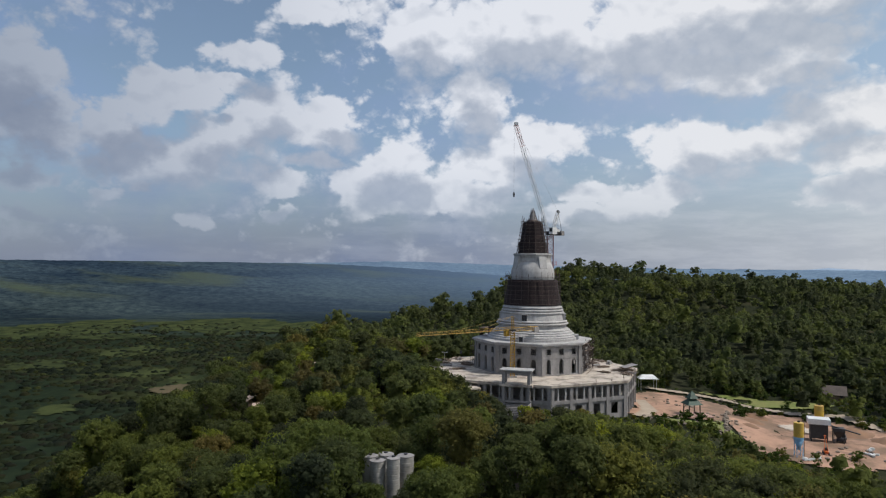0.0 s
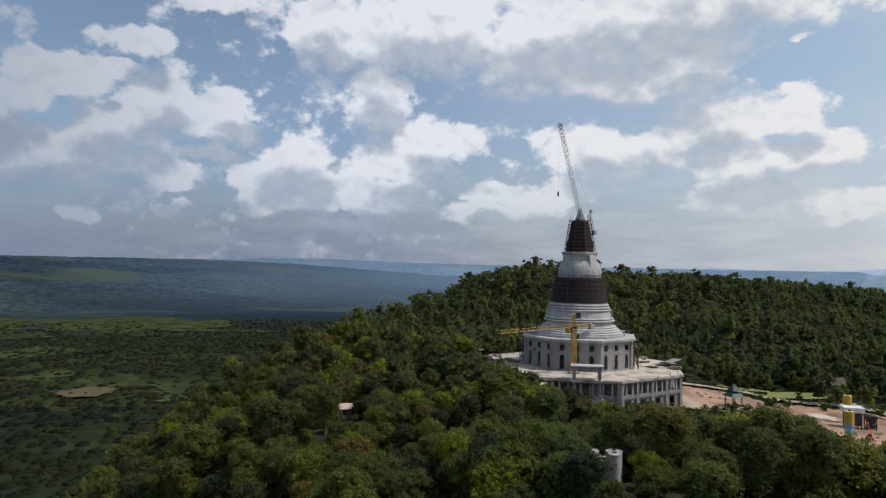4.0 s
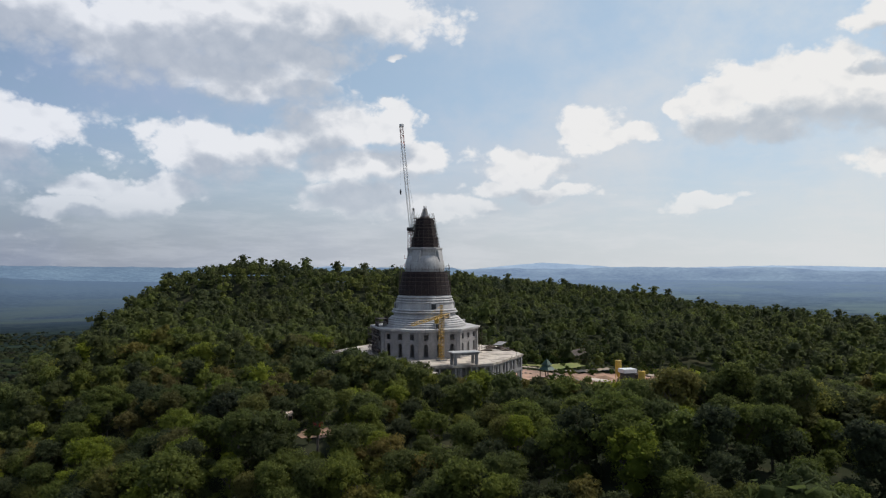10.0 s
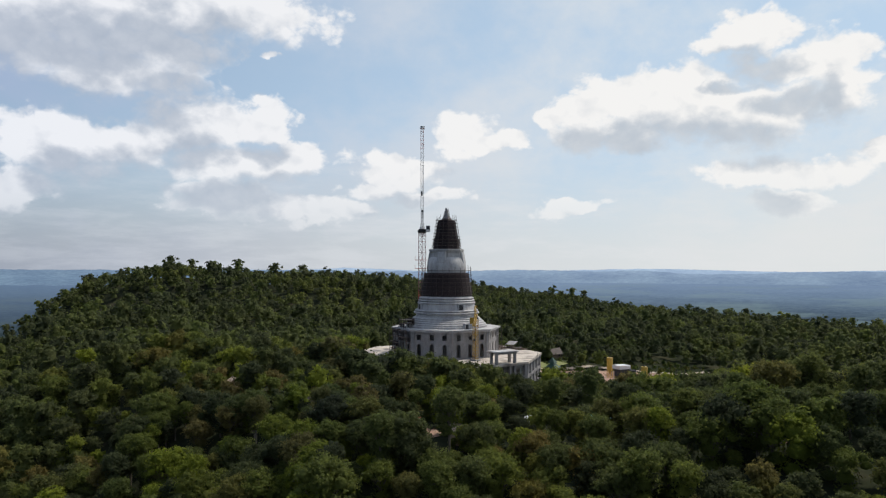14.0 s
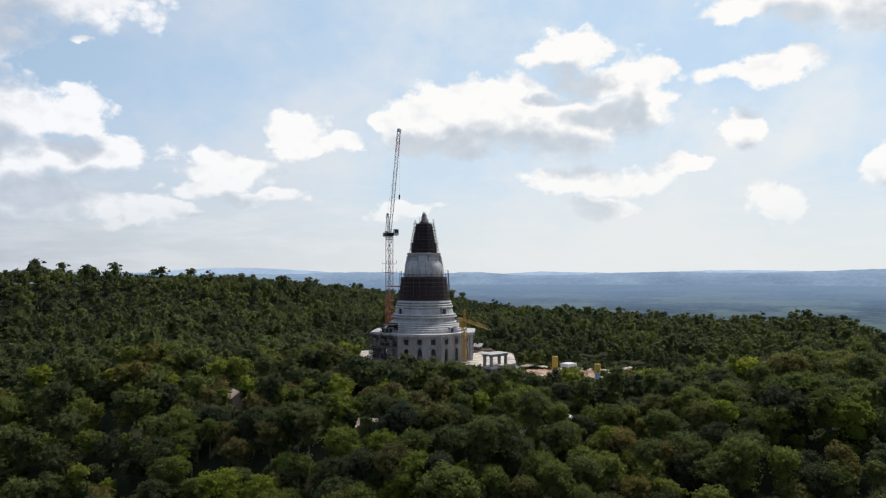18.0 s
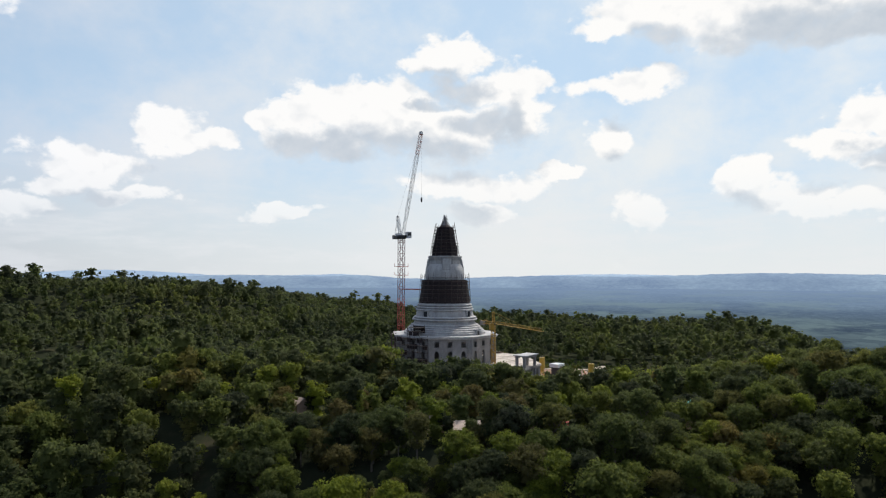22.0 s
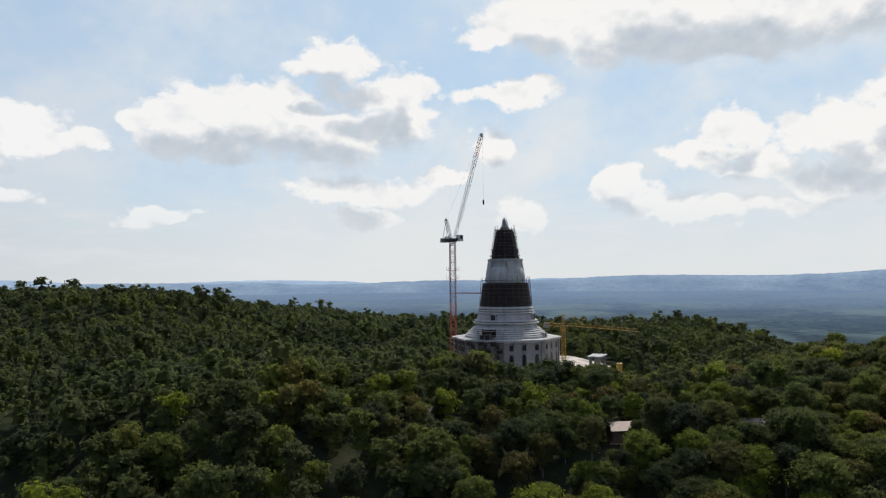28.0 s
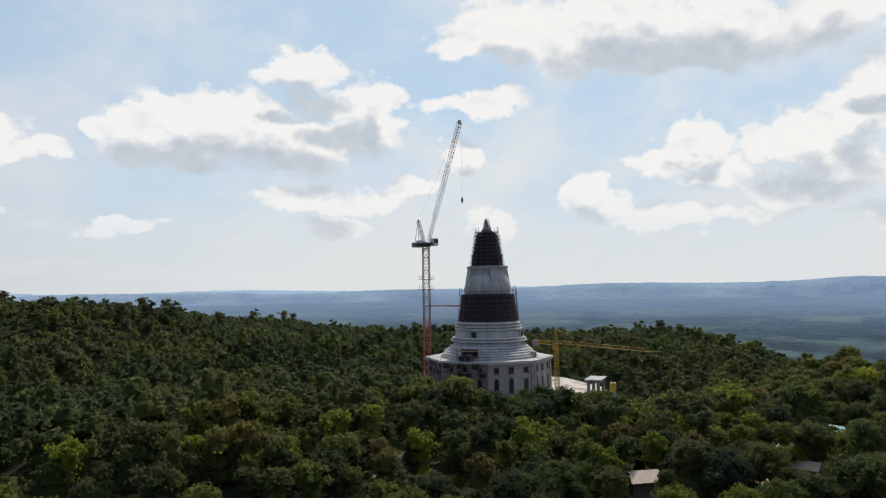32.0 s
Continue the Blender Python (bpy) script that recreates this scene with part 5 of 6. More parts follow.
def hip_roof(bm, w, d, z0, z1, ridge):
    """A hipped roof with overhang and a short ridge along x, closed below."""
    vs = [bm.verts.new(c) for c in ((-w, -d, z0), (w, -d, z0), (w, d, z0), (-w, d, z0), (-ridge, 0, z1), (ridge, 0, z1))]
    for f in ((0, 1, 5, 4), (1, 2, 5), (2, 3, 4, 5), (3, 0, 4), (3, 2, 1, 0)):
        bm.faces.new([vs[i] for i in f])
    return bm


def pavilion():
    x, y = 38.6, -9.5
    g = float(ground_z(x, y))
    t = thing("pavilion", "open garden pavilion with a green two-tier hipped roof on dark posts", "pavilion", "", Matrix.Translation((x, y, g)) @ Matrix.Rotation(radians(12), 4, "Z"))
    part("platform", box(bmesh.new(), -4.2, 4.2, -3.0, 3.0, -0.8, 0.4), M_PAVE, t, "pinkish paved platform")
    for k, (x0, x1) in enumerate(((-5.5, 5.5), (-7.0, 5.0))):
        part("terrace_wall", box(bmesh.new(), x0, x1, -4.6 - 2.6 * k, -4.2 - 2.6 * k, -2.4 - k, -0.3 - 0.9 * k), M_STONE, t, "low stone-faced terrace wall")
    for px_ in (-1.8, 1.8):
        for py_ in (-1.8, 1.8):
            part("post", bar(bmesh.new(), (px_ * 0.8, py_ * 0.8, 0.35), (px_ * 0.76, py_ * 0.76, 3.3), 0.16, 8), M_TIMBER, t)
    part("roof", hip_roof(bmesh.new(), 2.0, 2.0, 3.0, 4.7, 0.5), M_GREEN_R, t)
    part("upper_roof", hip_roof(bmesh.new(), 1.2, 1.2, 4.4, 6.2, 0.1), M_GREEN_R, t)
    for s in (-1.6, 1.6):
        part("bench", box(bmesh.new(), s - 0.25, s + 0.25, -1.5, 1.5, 0.4, 0.85), M_TIMBER, t)
    part("finial", bar(bmesh.new(), (0, 0, 6.1), (0, 0, 6.7), 0.06, 6, 0.02), M_GREEN_R, t)


pavilion()


def gable_house(name, x, y, turn, w, d, wall_h, rise, wall_m, roof_m, label, category="hut", lift=0.0, group=""):
    """A small house: four walls with a door and windows, and two roof slopes with overhang."""
    g = float(ground_z(x, y)) + lift
    t = thing(name, label, category, group, Matrix.Translation((x, y, g)) @ Matrix.Rotation(radians(turn), 4, "Z"))
    part("wall", box(bmesh.new(), -w, w, -d, -d + 0.15, -1.2, wall_h), wall_m, t)
    part("wall", box(bmesh.new(), -w, w, d - 0.15, d, -1.2, wall_h), wall_m, t)
    for s in (-1, 1):
        bm = bmesh.new()
        xs = (s * w, s * (w - 0.15))
        vs = [[bm.verts.new((xx, yy, zz)) for yy, zz in ((-d + 0.15, -1.2), (d - 0.15, -1.2), (d - 0.15, wall_h), (0, wall_h + rise * 0.85), (-d + 0.15, wall_h))] for xx in xs]
        bm.faces.new(vs[0])
        bm.faces.new(list(reversed(vs[1])))
        for k in range(5):
            bm.faces.new((vs[0][k], vs[1][k], vs[1][(k + 1) % 5], vs[0][(k + 1) % 5]))
        bmesh.ops.recalc_face_normals(bm, faces=bm.faces)
        part("gable_wall", bm, wall_m, t)
        slope = math.atan2(rise, d)
        ln = math.hypot(rise, d) + 0.6
        m = Matrix.Translation((0, 0, wall_h + rise)) @ Matrix.Rotation(-s * slope, 4, "X")
        part("roof_slope", box(bmesh.new(), -w - 0.5, w + 0.5, 0 if s > 0 else -ln, ln if s > 0 else 0, 0, 0.1, m), roof_m, t)
    part("door", box(bmesh.new(), -0.45, 0.45, -d - 0.06, -d - 0.003, 0, 2.0), M_TIMBER, t)
    for xx in (-w * 0.6, w * 0.6):
        part("window", box(bmesh.new(), xx - 0.4, xx + 0.4, -d - 0.05, -d - 0.003, 0.9, 1.9), M_DARK, t)


M_PALE_R = surface("pale_sheet_roof", (0.5, 0.37, 0.29), (0.38, 0.28, 0.22), 0.4, 3.0, rough=0.6)
M_TAN_W = surface("tan_plaster", (0.5, 0.36, 0.27), (0.4, 0.28, 0.2), 0.4, 3.0)
gable_house("hut", 90.5, 27.5, -20, 2.7, 2.0, 2.0, 2.0, M_TIMBER, M_THATCH, "old hut with a grey-brown thatched roof among trees")
gable_house("hut", -61.6, 9.4, 65, 2.1, 1.6, 3.2, 1.0, M_TAN_W, M_PALE_R, "small hut with a pale sheet roof in a forest clearing")
gable_house("hut", -64.3, -29.4, 110, 2.1, 1.6, 2.3, 1.0, M_TIMBER, M_PALE_R, "small hut with a tan sheet roof in the forest")
gable_house("hut", -29.6, -69.6, 40, 2.2, 1.7, 4.4, 1.0, M_TAN_W, M_TEAL, "hut with a turquoise sheet-metal roof in the forest")
gable_house("hut", -61.8, -22.2, 80, 1.6, 1.2, 3.2, 0.8, M_TAN_W, M_THATCH, "small shed with a dull sheet roof under trees")
gable_house("hut", -53.2, -55.4, 60, 2.0, 1.4, 2.4, 0.7, M_TAN_W, M_PALE_R, "small tan shed with a pale roof under trees")
gable_house("hut", -37.3, -58.0, 25, 1.4, 1.1, 3.0, 0.7, M_TAN_W, M_METAL_W, "narrow hut with a white metal roof under trees")
gable_house("hut", -59.4, -40.2, 15, 1.5, 1.1, 2.4, 0.6, M_TAN_W, M_PALE_R, "low shed with a pale sheet roof in the forest")


def tent():
    x, y = 35.2, 22.8
    g = float(ground_z(x, y))
    t = thing("canopy_tent", "white canopy tent on thin poles behind the terrace", "tent", "", Matrix.Translation((x, y, g)))
    h = -0.8 - g
    for px_ in (-2.2, 2.2):
        for py_ in (-1.6, 1.6):
            part("pole", bar(bmesh.new(), (px_, py_, -0.4), (px_, py_, h - 0.8), 0.05, 6), M_METAL_W, t)
    part("canopy", hip_roof(bmesh.new(), 2.8, 2.0, h - 0.8, h + 0.3, 1.6), M_METAL_W, t)


tent()


def red_excavator():
    x, y = -55.0, -46.3
    t = thing("tractor", "small red tractor parked in a sandy forest clearing", "tractor", "", Matrix.Translation((x, y, float(ground_z(x, y)) + 0.1)) @ Matrix.Scale(0.75, 4))
    bm = box(bmesh.new(), -1.2, 1.2, -0.6, 0.6, 0.7, 1.6)
    bmesh.ops.bevel(bm, geom=bm.edges[:], offset=0.12, segments=2, affect="EDGES")
    part("body", bm, M_RED, t)
    for px_ in (-1.0, 0.1):
        for py_ in (-0.55, 0.55):
            part("roof_post", bar(bmesh.new(), (px_, py_, 1.5), (px_, py_, 2.8), 0.05, 5), M_RED, t)
    part("canopy", box(bmesh.new(), -1.3, 0.5, -0.8, 0.8, 2.8, 2.95), M_RED, t)
    for px_, r in ((-0.8, 0.7), (0.9, 0.45)):
        for py_ in (-0.8, 0.8):
            w = part("wheel", lathe(bmesh.new(), [(r - 0.06, -0.2), (r, 0.0), (r - 0.06, 0.2)], 16), M_DARK, t)
            w.matrix_local = Matrix.Translation((px_, py_, r)) @ Matrix.Rotation(math.pi / 2, 4, "X")


red_excavator()


def clearing(cx, cy, rx, ry):
    xs, ys = np.arange(cx - rx - 1, cx + rx + 1, 0.8), np.arange(cy - ry - 1, cy + ry + 1, 0.8)
    gx, gy = np.meshgrid(xs, ys)
    ok_v = ((gx - cx) / rx) ** 2 + ((gy - cy) / ry) ** 2 < 1 + 0.12 * np.sin(gx * 1.3) * np.cos(gy * 1.1)
    i = np.arange(gx.size).reshape(gx.shape)
    q = np.stack([i[:-1, :-1], i[:-1, 1:], i[1:, 1:], i[1:, :-1]], -1).reshape(-1, 4)
    ok = ok_v.ravel()[q].all(1)
    used = np.unique(q[ok])
    remap = np.full(gx.size, -1)
    remap[used] = np.arange(len(used))
    ob = raw_mesh("clearing", np.stack([gx, gy, ground_z(gx, gy) + 0.1], -1).reshape(-1, 3)[used], remap[q[ok]], M_SOIL, True)
    tagged(ob, "sandy clearing in the forest", "clearing", kind="structure")


for c in ((-61, 10, 4, 3.5), (-64.5, -29, 3.4, 3), (-56, -48.5, 4.5, 3.6), (-24, -98, 5.5, 4.5), (-30, -70, 4, 3.4)):
    clearing(*c)


M_TANK = surface("weathered_tank_sheet", (0.36, 0.35, 0.33), (0.25, 0.235, 0.21), 0.35, 2.0, rough=0.6, bump=0)


def water_tanks():
    for i, (x, y, r, top) in enumerate(((-26.9, -98.8, 0.98, 7.1), (-25.3, -96.4, 1.05, 6.7), (-25.7, -100.8, 0.95, 7.1), (-23.7, -101.1, 0.8, 7.5), (-22.6, -97.6, 1.05, 6.9))):
        g = float(ground_z(x, y))
        t = thing("water_tank", "white ribbed cylindrical water tank among trees", "tank", "cluster of water tanks", Matrix.Translation((x, y, g)))
        h = top - g
        rows = []
        n = max(4, round(h / 0.55))
        for k in range(n):
            z0 = -0.4 + (h + 0.4) * k / n
            rows += [(r, z0), (r, z0 + (h + 0.4) / n * 0.8), (r - 0.04, z0 + (h + 0.4) / n * 0.84), (r - 0.04, z0 + (h + 0.4) / n * 0.97)]
        part("shell", lathe(bmesh.new(), rows, 28), M_TANK, t)
        part("lid", lathe(bmesh.new(), [(r + 0.04, h), (r + 0.04, h + 0.1), (r * 0.4, h + 0.22)], 28), M_WALL, t)
        part("hatch", lathe(bmesh.new(), [(0.25, h + 0.15), (0.25, h + 0.35)], 12), M_DARK, t)


water_tanks()


def stone_wall():
    t = thing("retaining_wall", "low retaining wall of rough grey stones beside the yard", "wall")
    q = random.Random(8)
    bm = bmesh.new()
    bmesh.ops.create_icosphere(bm, subdivisions=1, radius=0.5)
    for v in bm.verts:
        v.co *= q.uniform(0.8, 1.15)
    first = None
    for k in range(120):
        f = k / 119
        x, y = 50 - 9 * f - 3 * f * (1 - f) + q.uniform(-0.5, 0.5), -1 - 29 * f + q.uniform(-0.3, 0.3)
        m = Matrix.Translation((x, y, float(ground_z(x, y)) + q.uniform(0.0, 0.9))) @ Matrix.Rotation(q.uniform(0, 6), 4, "Z") @ Matrix.Scale(q.uniform(0.5, 1.1), 4)
        if first is None:
            first = part("stone", bm, M_STONE, t)
            first.matrix_local = m
        else:
            share("stone", first.data, t, m)


stone_wall()


def boulders():
    """Loose grey and tan rocks round the pavilion's terraces and at the yard's edge."""
    q = random.Random(23)
    bm = bmesh.new()
    bmesh.ops.create_icosphere(bm, subdivisions=1, radius=0.5)
    for v in bm.verts:
        v.co = Vector((v.co.x * q.uniform(0.75, 1.2), v.co.y * q.uniform(0.75, 1.2), v.co.z * q.uniform(0.5, 0.9)))
    first = None
    for cx, cy, rx, ry, n in ((33, -19, 8, 4, 26), (45, -13, 4, 8, 22), (44, -24, 4, 5, 16), (36, 6, 6, 5, 14), (66, -30, 9, 5, 18), (50, 14, 9, 4, 12)):
        for k in range(n):
            x, y = cx + q.uniform(-rx, rx), cy + q.uniform(-ry, ry)
            m = Matrix.Translation((x, y, float(ground_z(x, y)) + 0.35)) @ Matrix.Rotation(q.uniform(0, 6), 4, "Z") @ Matrix.Scale(q.uniform(0.45, 1.3), 4)
            if first is None:
                first = part("rock", bm, M_STONE)
                ob = first
            else:
                ob = share("rock", first.data, None, m)
            ob.matrix_world = m
            tagged(ob, "rough tan rock lying on the yard's soil", "rock", "rocks in the yard")


boulders()


def spoil_heap(x, y, r, h, seed):
    q = np.random.RandomState(seed)
    n = 14
    co, fa = [(x, y, float(ground_z(x, y)) + h)], []
    for j, f in enumerate((0.35, 0.7, 1.0)):
        for k in range(n):
            a = 2 * math.pi * k / n
            rr = r * f * q.uniform(0.85, 1.15)
            px_, py_ = x + rr * math.cos(a), y + rr * math.sin(a)
            co.append((px_, py_, float(ground_z(px_, py_)) + h * (1 - f) * q.uniform(0.8, 1.1) - (0.1 if f == 1 else 0)))
    for k in range(n):
        fa.append((0, 1 + k, 1 + (k + 1) % n, 1 + (k + 1) % n))
        for j in range(2):
            fa.append((1 + j * n + k, 1 + (j + 1) * n + k, 1 + (j + 1) * n + (k + 1) % n, 1 + j * n + (k + 1) % n))
    bm = bmesh.new()
    vs = [bm.verts.new(c) for c in co]
    for f in fa:
        bm.faces.new([vs[i] for i in dict.fromkeys(f)])
    ob = part("soil_mound", bm, M_MOUND, None, "low mound of reddish sandy soil in the yard", True)
    tagged(ob, "low mound of reddish sandy soil in the yard", "soil mound", "soil mounds in the yard")


for i, (x, y, r, h) in enumerate(((58, 1, 4, 1.4), (55, -6, 4, 1.0), (71, -4, 4, 1.2), (76, -11, 6, 2.2), (52, -12, 3, 0.9), (80, -18, 4, 1.4))):
    spoil_heap(x, y, r, h, i)


def sacks():
    """Bulging white sacks dumped at the yard's edge."""
    q = random.Random(12)
    bm = box(bmesh.new(), -0.45, 0.45, -0.32, 0.32, 0, 0.5)
    bmesh.ops.bevel(bm, geom=bm.edges[:], offset=0.16, segments=2, affect="EDGES")
    first = None
    for cx, cy, n in ((55.5, -35.2, 7), (57.0, -34.0, 4), (71.0, -29.5, 6), (73.0, -26.5, 4)):
        for k in range(n):
            x, y = cx + q.uniform(-1.3, 1.3), cy + q.uniform(-0.9, 0.9)
            m = Matrix.Translation((x, y, float(ground_z(x, y)) + 0.28)) @ Matrix.Rotation(q.uniform(0, 6), 4, "Z") @ Matrix.Scale(q.uniform(0.7, 1.2), 4)
            if first is None:
                first = part("sack", bm, M_METAL_W)
                ob = first
            else:
                ob = share("sack", first.data, None, m)
            ob.matrix_world = m
            tagged(ob, "white woven sack lying on the yard's soil", "sack", "sacks in the yard")


sacks()


def street_lamp():
    x, y = -24.0, 18.0
    g = float(ground_z(x, y))
    t = thing("street_lamp", "white double-headed lamp post beside the terrace", "lamp", "", Matrix.Translation((x, y, g)))
    part("pole", bar(bmesh.new(), (0, 0, -0.3), (0, 0, 5.6 - g), 0.07, 8, 0.06), M_METAL_W, t)
    for s in (-1, 1):
        part("lamp_head", box(bmesh.new(), s * 0.1, s * 0.9, -0.15, 0.15, 5.5 - g, 5.68 - g), M_METAL_W, t)


street_lamp()


def shrub(x, y, s, k):
    co, fa, limbs = crown_form(200 + k, 1.5, 1.0, 120, 0.18, 5)
    ob = raw_mesh("shrub", co * s, fa, M_SCRUB)
    ob.location = (x, y, float(ground_z(x, y)) - 0.1)
    tagged(ob, "low green shrub on the bare soil of the yard", "shrub", "shrubs in the yard")


def village():
    """White specks of houses far out on the eastern plain."""
    q = random.Random(31)
    co, fa = [], []
    for k in range(70):
        a, r = radians(q.choice((86, 88, 91, 93, 104, 74, 60)) + q.gauss(0, 2.2)), q.uniform(2500, 3500)
        x, y = r * math.sin(a), r * math.cos(a)
        w, d, h = q.uniform(2.5, 8), q.uniform(2.5, 5), q.uniform(1.5, 3)
        n = len(co)
        co += [(x + sx * w, y + sy * d, PLAIN_Z + z) for z in (-1, h) for sx, sy in ((-1, -1), (1, -1), (1, 1), (-1, 1))] + [(x - w, y, PLAIN_Z + h * 1.5), (x + w, y, PLAIN_Z + h * 1.5)]
        fa += [(n, n + 1, n + 5, n + 4), (n + 1, n + 2, n + 6, n + 5), (n + 2, n + 3, n + 7, n + 6), (n + 3, n, n + 4, n + 7), (n + 4, n + 5, n + 9, n + 8), (n + 6, n + 7, n + 8, n + 9)]
    ob = raw_mesh("far_village", np.array(co, float), np.array(fa), M_METAL_W)
    tagged(ob, "tiny pale houses of villages on the far plain", "village", kind="stuff")


village()


def field(x, y, rx, ry, material, label, level=0.6):
    """A ragged patch of open land on the plain."""
    n = 72
    bm = bmesh.new()
    mid = bm.verts.new((x, y, PLAIN_Z + level))
    vs = []
    for a in np.arange(n) * 2 * math.pi / n:
        f = 1 + 0.55 * noise.noise((math.cos(a) * 1.8, math.sin(a) * 1.8, x)) + 0.3 * noise.noise((math.cos(a) * 5, math.sin(a) * 5, y))
        vs.append(bm.verts.new((x + rx * math.cos(a) * f, y + ry * math.sin(a) * f, PLAIN_Z + level)))
    for k in range(n):
        bm.faces.new((mid, vs[k], vs[(k + 1) % n]))
    ob = part("field", bm, material)
    tagged(ob, label, "field", kind="structure")


M_MEADOW = surface("green_meadow", (0.055, 0.067, 0.027), (0.024, 0.032, 0.017), 0.025, 0.12, bump=0, edges=(0.42, 0.6))
M_MEADOW.node_tree.nodes["Principled BSDF"].inputs["Specular IOR Level"].default_value = 0.0
M_SAND = surface("bare_field_soil", (0.12, 0.095, 0.06), (0.08, 0.07, 0.042), 0.03, 0.4, bump=0)
M_SAND.node_tree.nodes["Principled BSDF"].inputs["Specular IOR Level"].default_value = 0.0
FIELDS = ((-453, 862, 42, 86), (-1117, 1631, 200, 260), (-743, 1780, 215, 230), (-701, 1189, 64, 90), (-555, 920, 38, 50), (-529, 637, 24, 28), (-526, 567, 20, 18),
          (-774, 985, 60, 60), (-293, 791, 74, 62), (-555, 1748, 96, 170), (-434, 1611, 105, 40), (-899, 1432, 95, 70), (-1300, 1350, 160, 110), (-441, 775, 31, 34))
for k, (x, y, rx, ry) in enumerate(FIELDS[:-1]):
    field(x, y, rx, ry, M_MEADOW, "green meadow between dark woods on the plain", 0.4 + 0.15 * k)
field(-441, 775, 31, 34, M_SAND, "bare sandy field on the plain", 2.8)

# ---- trees ----
def leaf_cloud(rs, lobes, count, size, stray=0.38):
    """Pointed leaf sprays on the skin of a crown made of lobes (centre, radius): vertices and faces."""
    co, total = [], 0
    tot = sum(r ** 2 for _, r in lobes)
    for c, r in lobes:
        n = max(4, int(count * r ** 2 / tot))
        d = rs.normal(size=(n, 3))
        d /= np.linalg.norm(d, axis=1)[:, None]
        d[:, 2] = np.where(d[:, 2] < -0.35, -d[:, 2], d[:, 2])
        p = np.array(c) + d * r * rs.uniform(0.72, 1.22, (n, 1)) * np.array([1, 1, 0.85])
        nn = d + rs.normal(size=(n, 3)) * stray + np.array([0, 0, 0.15])
        nn /= np.linalg.norm(nn, axis=1)[:, None]
        t = np.cross(nn, rs.normal(size=(n, 3)))
        t /= np.linalg.norm(t, axis=1)[:, None] + 1e-9
        b = np.cross(nn, t)
        s = size * rs.uniform(0.6, 1.4, (n, 1))
        co.append(np.stack([p - t * s * 0.8, p + t * s * 0.6 - b * s * 0.75, p + t * s * 0.5 + b * s * 0.8 + nn * s * 0.15], 1).reshape(-1, 3))
        total += n
    return np.concatenate(co), np.arange(total * 3).reshape(-1, 3)


def core_cloud(rs, lobes, most=99, rows=3):
    """Closed lumpy hearts of the lobes, so that a crown is dense inside."""
    co, fa = [], []
    base = 0
    levels = ((0.66, -0.5), (0.98, 0.05), (0.62, 0.68)) if rows == 3 else ((0.9, -0.3), (0.72, 0.52))
    n = 7 if rows == 3 else 6
    for c, r in lobes[:most]:
        pts = []
        for j, (rr, z) in enumerate(levels):
            a = (np.arange(n) + 0.5 * j) * 2 * math.pi / n + rs.uniform(0, 1)
            pts.append(np.stack([rr * np.cos(a), rr * np.sin(a), np.full(n, z)], 1))
        pts = np.concatenate(pts + [np.array([[0.0, 0.0, 0.95]])])
        pts = pts * rs.uniform(0.86, 1.1, (len(pts), 1)) * r * (0.66 if rows == 3 else 0.84) * np.array([1, 1, 0.85]) + np.array(c)
        f = []
        m = len(levels)
        for j in range(m - 1):
            for k in range(n):
                a, b = n * j + k, n * j + (k + 1) % n
                f += [(a, b, b + n), (a, b + n, a + n)]
        f += [(n * (m - 1) + k, n * (m - 1) + (k + 1) % n, n * m) for k in range(n)]
        co.append(pts)
        fa.append(np.array(f) + base)
        base += len(pts)
    return np.concatenate(co), np.concatenate(fa)


def crown_form(seed, high, spread, count, size, lobes_n, hearts=99, stray=0.38, rows=3):
    """A crown with its foot at the origin: an uneven heap of lobes on limbs, leafy far down."""
    rs = np.random.RandomState(seed)
    mid = high - spread * 0.78
    lobes = [((0, 0, mid), spread * 0.66), ((rs.uniform(-0.5, 0.5), rs.uniform(-0.5, 0.5), mid - spread * 0.62), spread * 0.66), ((rs.uniform(-0.4, 0.4), rs.uniform(-0.4, 0.4), mid - spread * 1.3), spread * 0.52)]
    if rows == 2 and lobes_n < 8:
        lobes = lobes[:2]
    limbs = []
    for k in range(lobes_n):
        a = 2.4 * k + rs.uniform(-0.4, 0.4)
        f = (k + 0.6) / lobes_n
        tilt = 0.3 + 1.75 * f
        d, z = spread * 0.68 * math.sin(tilt) * rs.uniform(0.7, 1.25), mid + spread * 0.5 * math.cos(tilt) * rs.uniform(0.75, 1.4)
        r = spread * rs.uniform(0.17, 0.42)
        lobes.append(((d * math.cos(a), d * math.sin(a), z), r))
        limbs.append((d * math.cos(a) * 0.8, d * math.sin(a) * 0.8, z))
    q, f = leaf_cloud(rs, lobes, count, size, stray)
    c, g = core_cloud(rs, lobes, hearts, rows)
    return np.concatenate([q, c]), np.concatenate([f, g + len(q)]), limbs


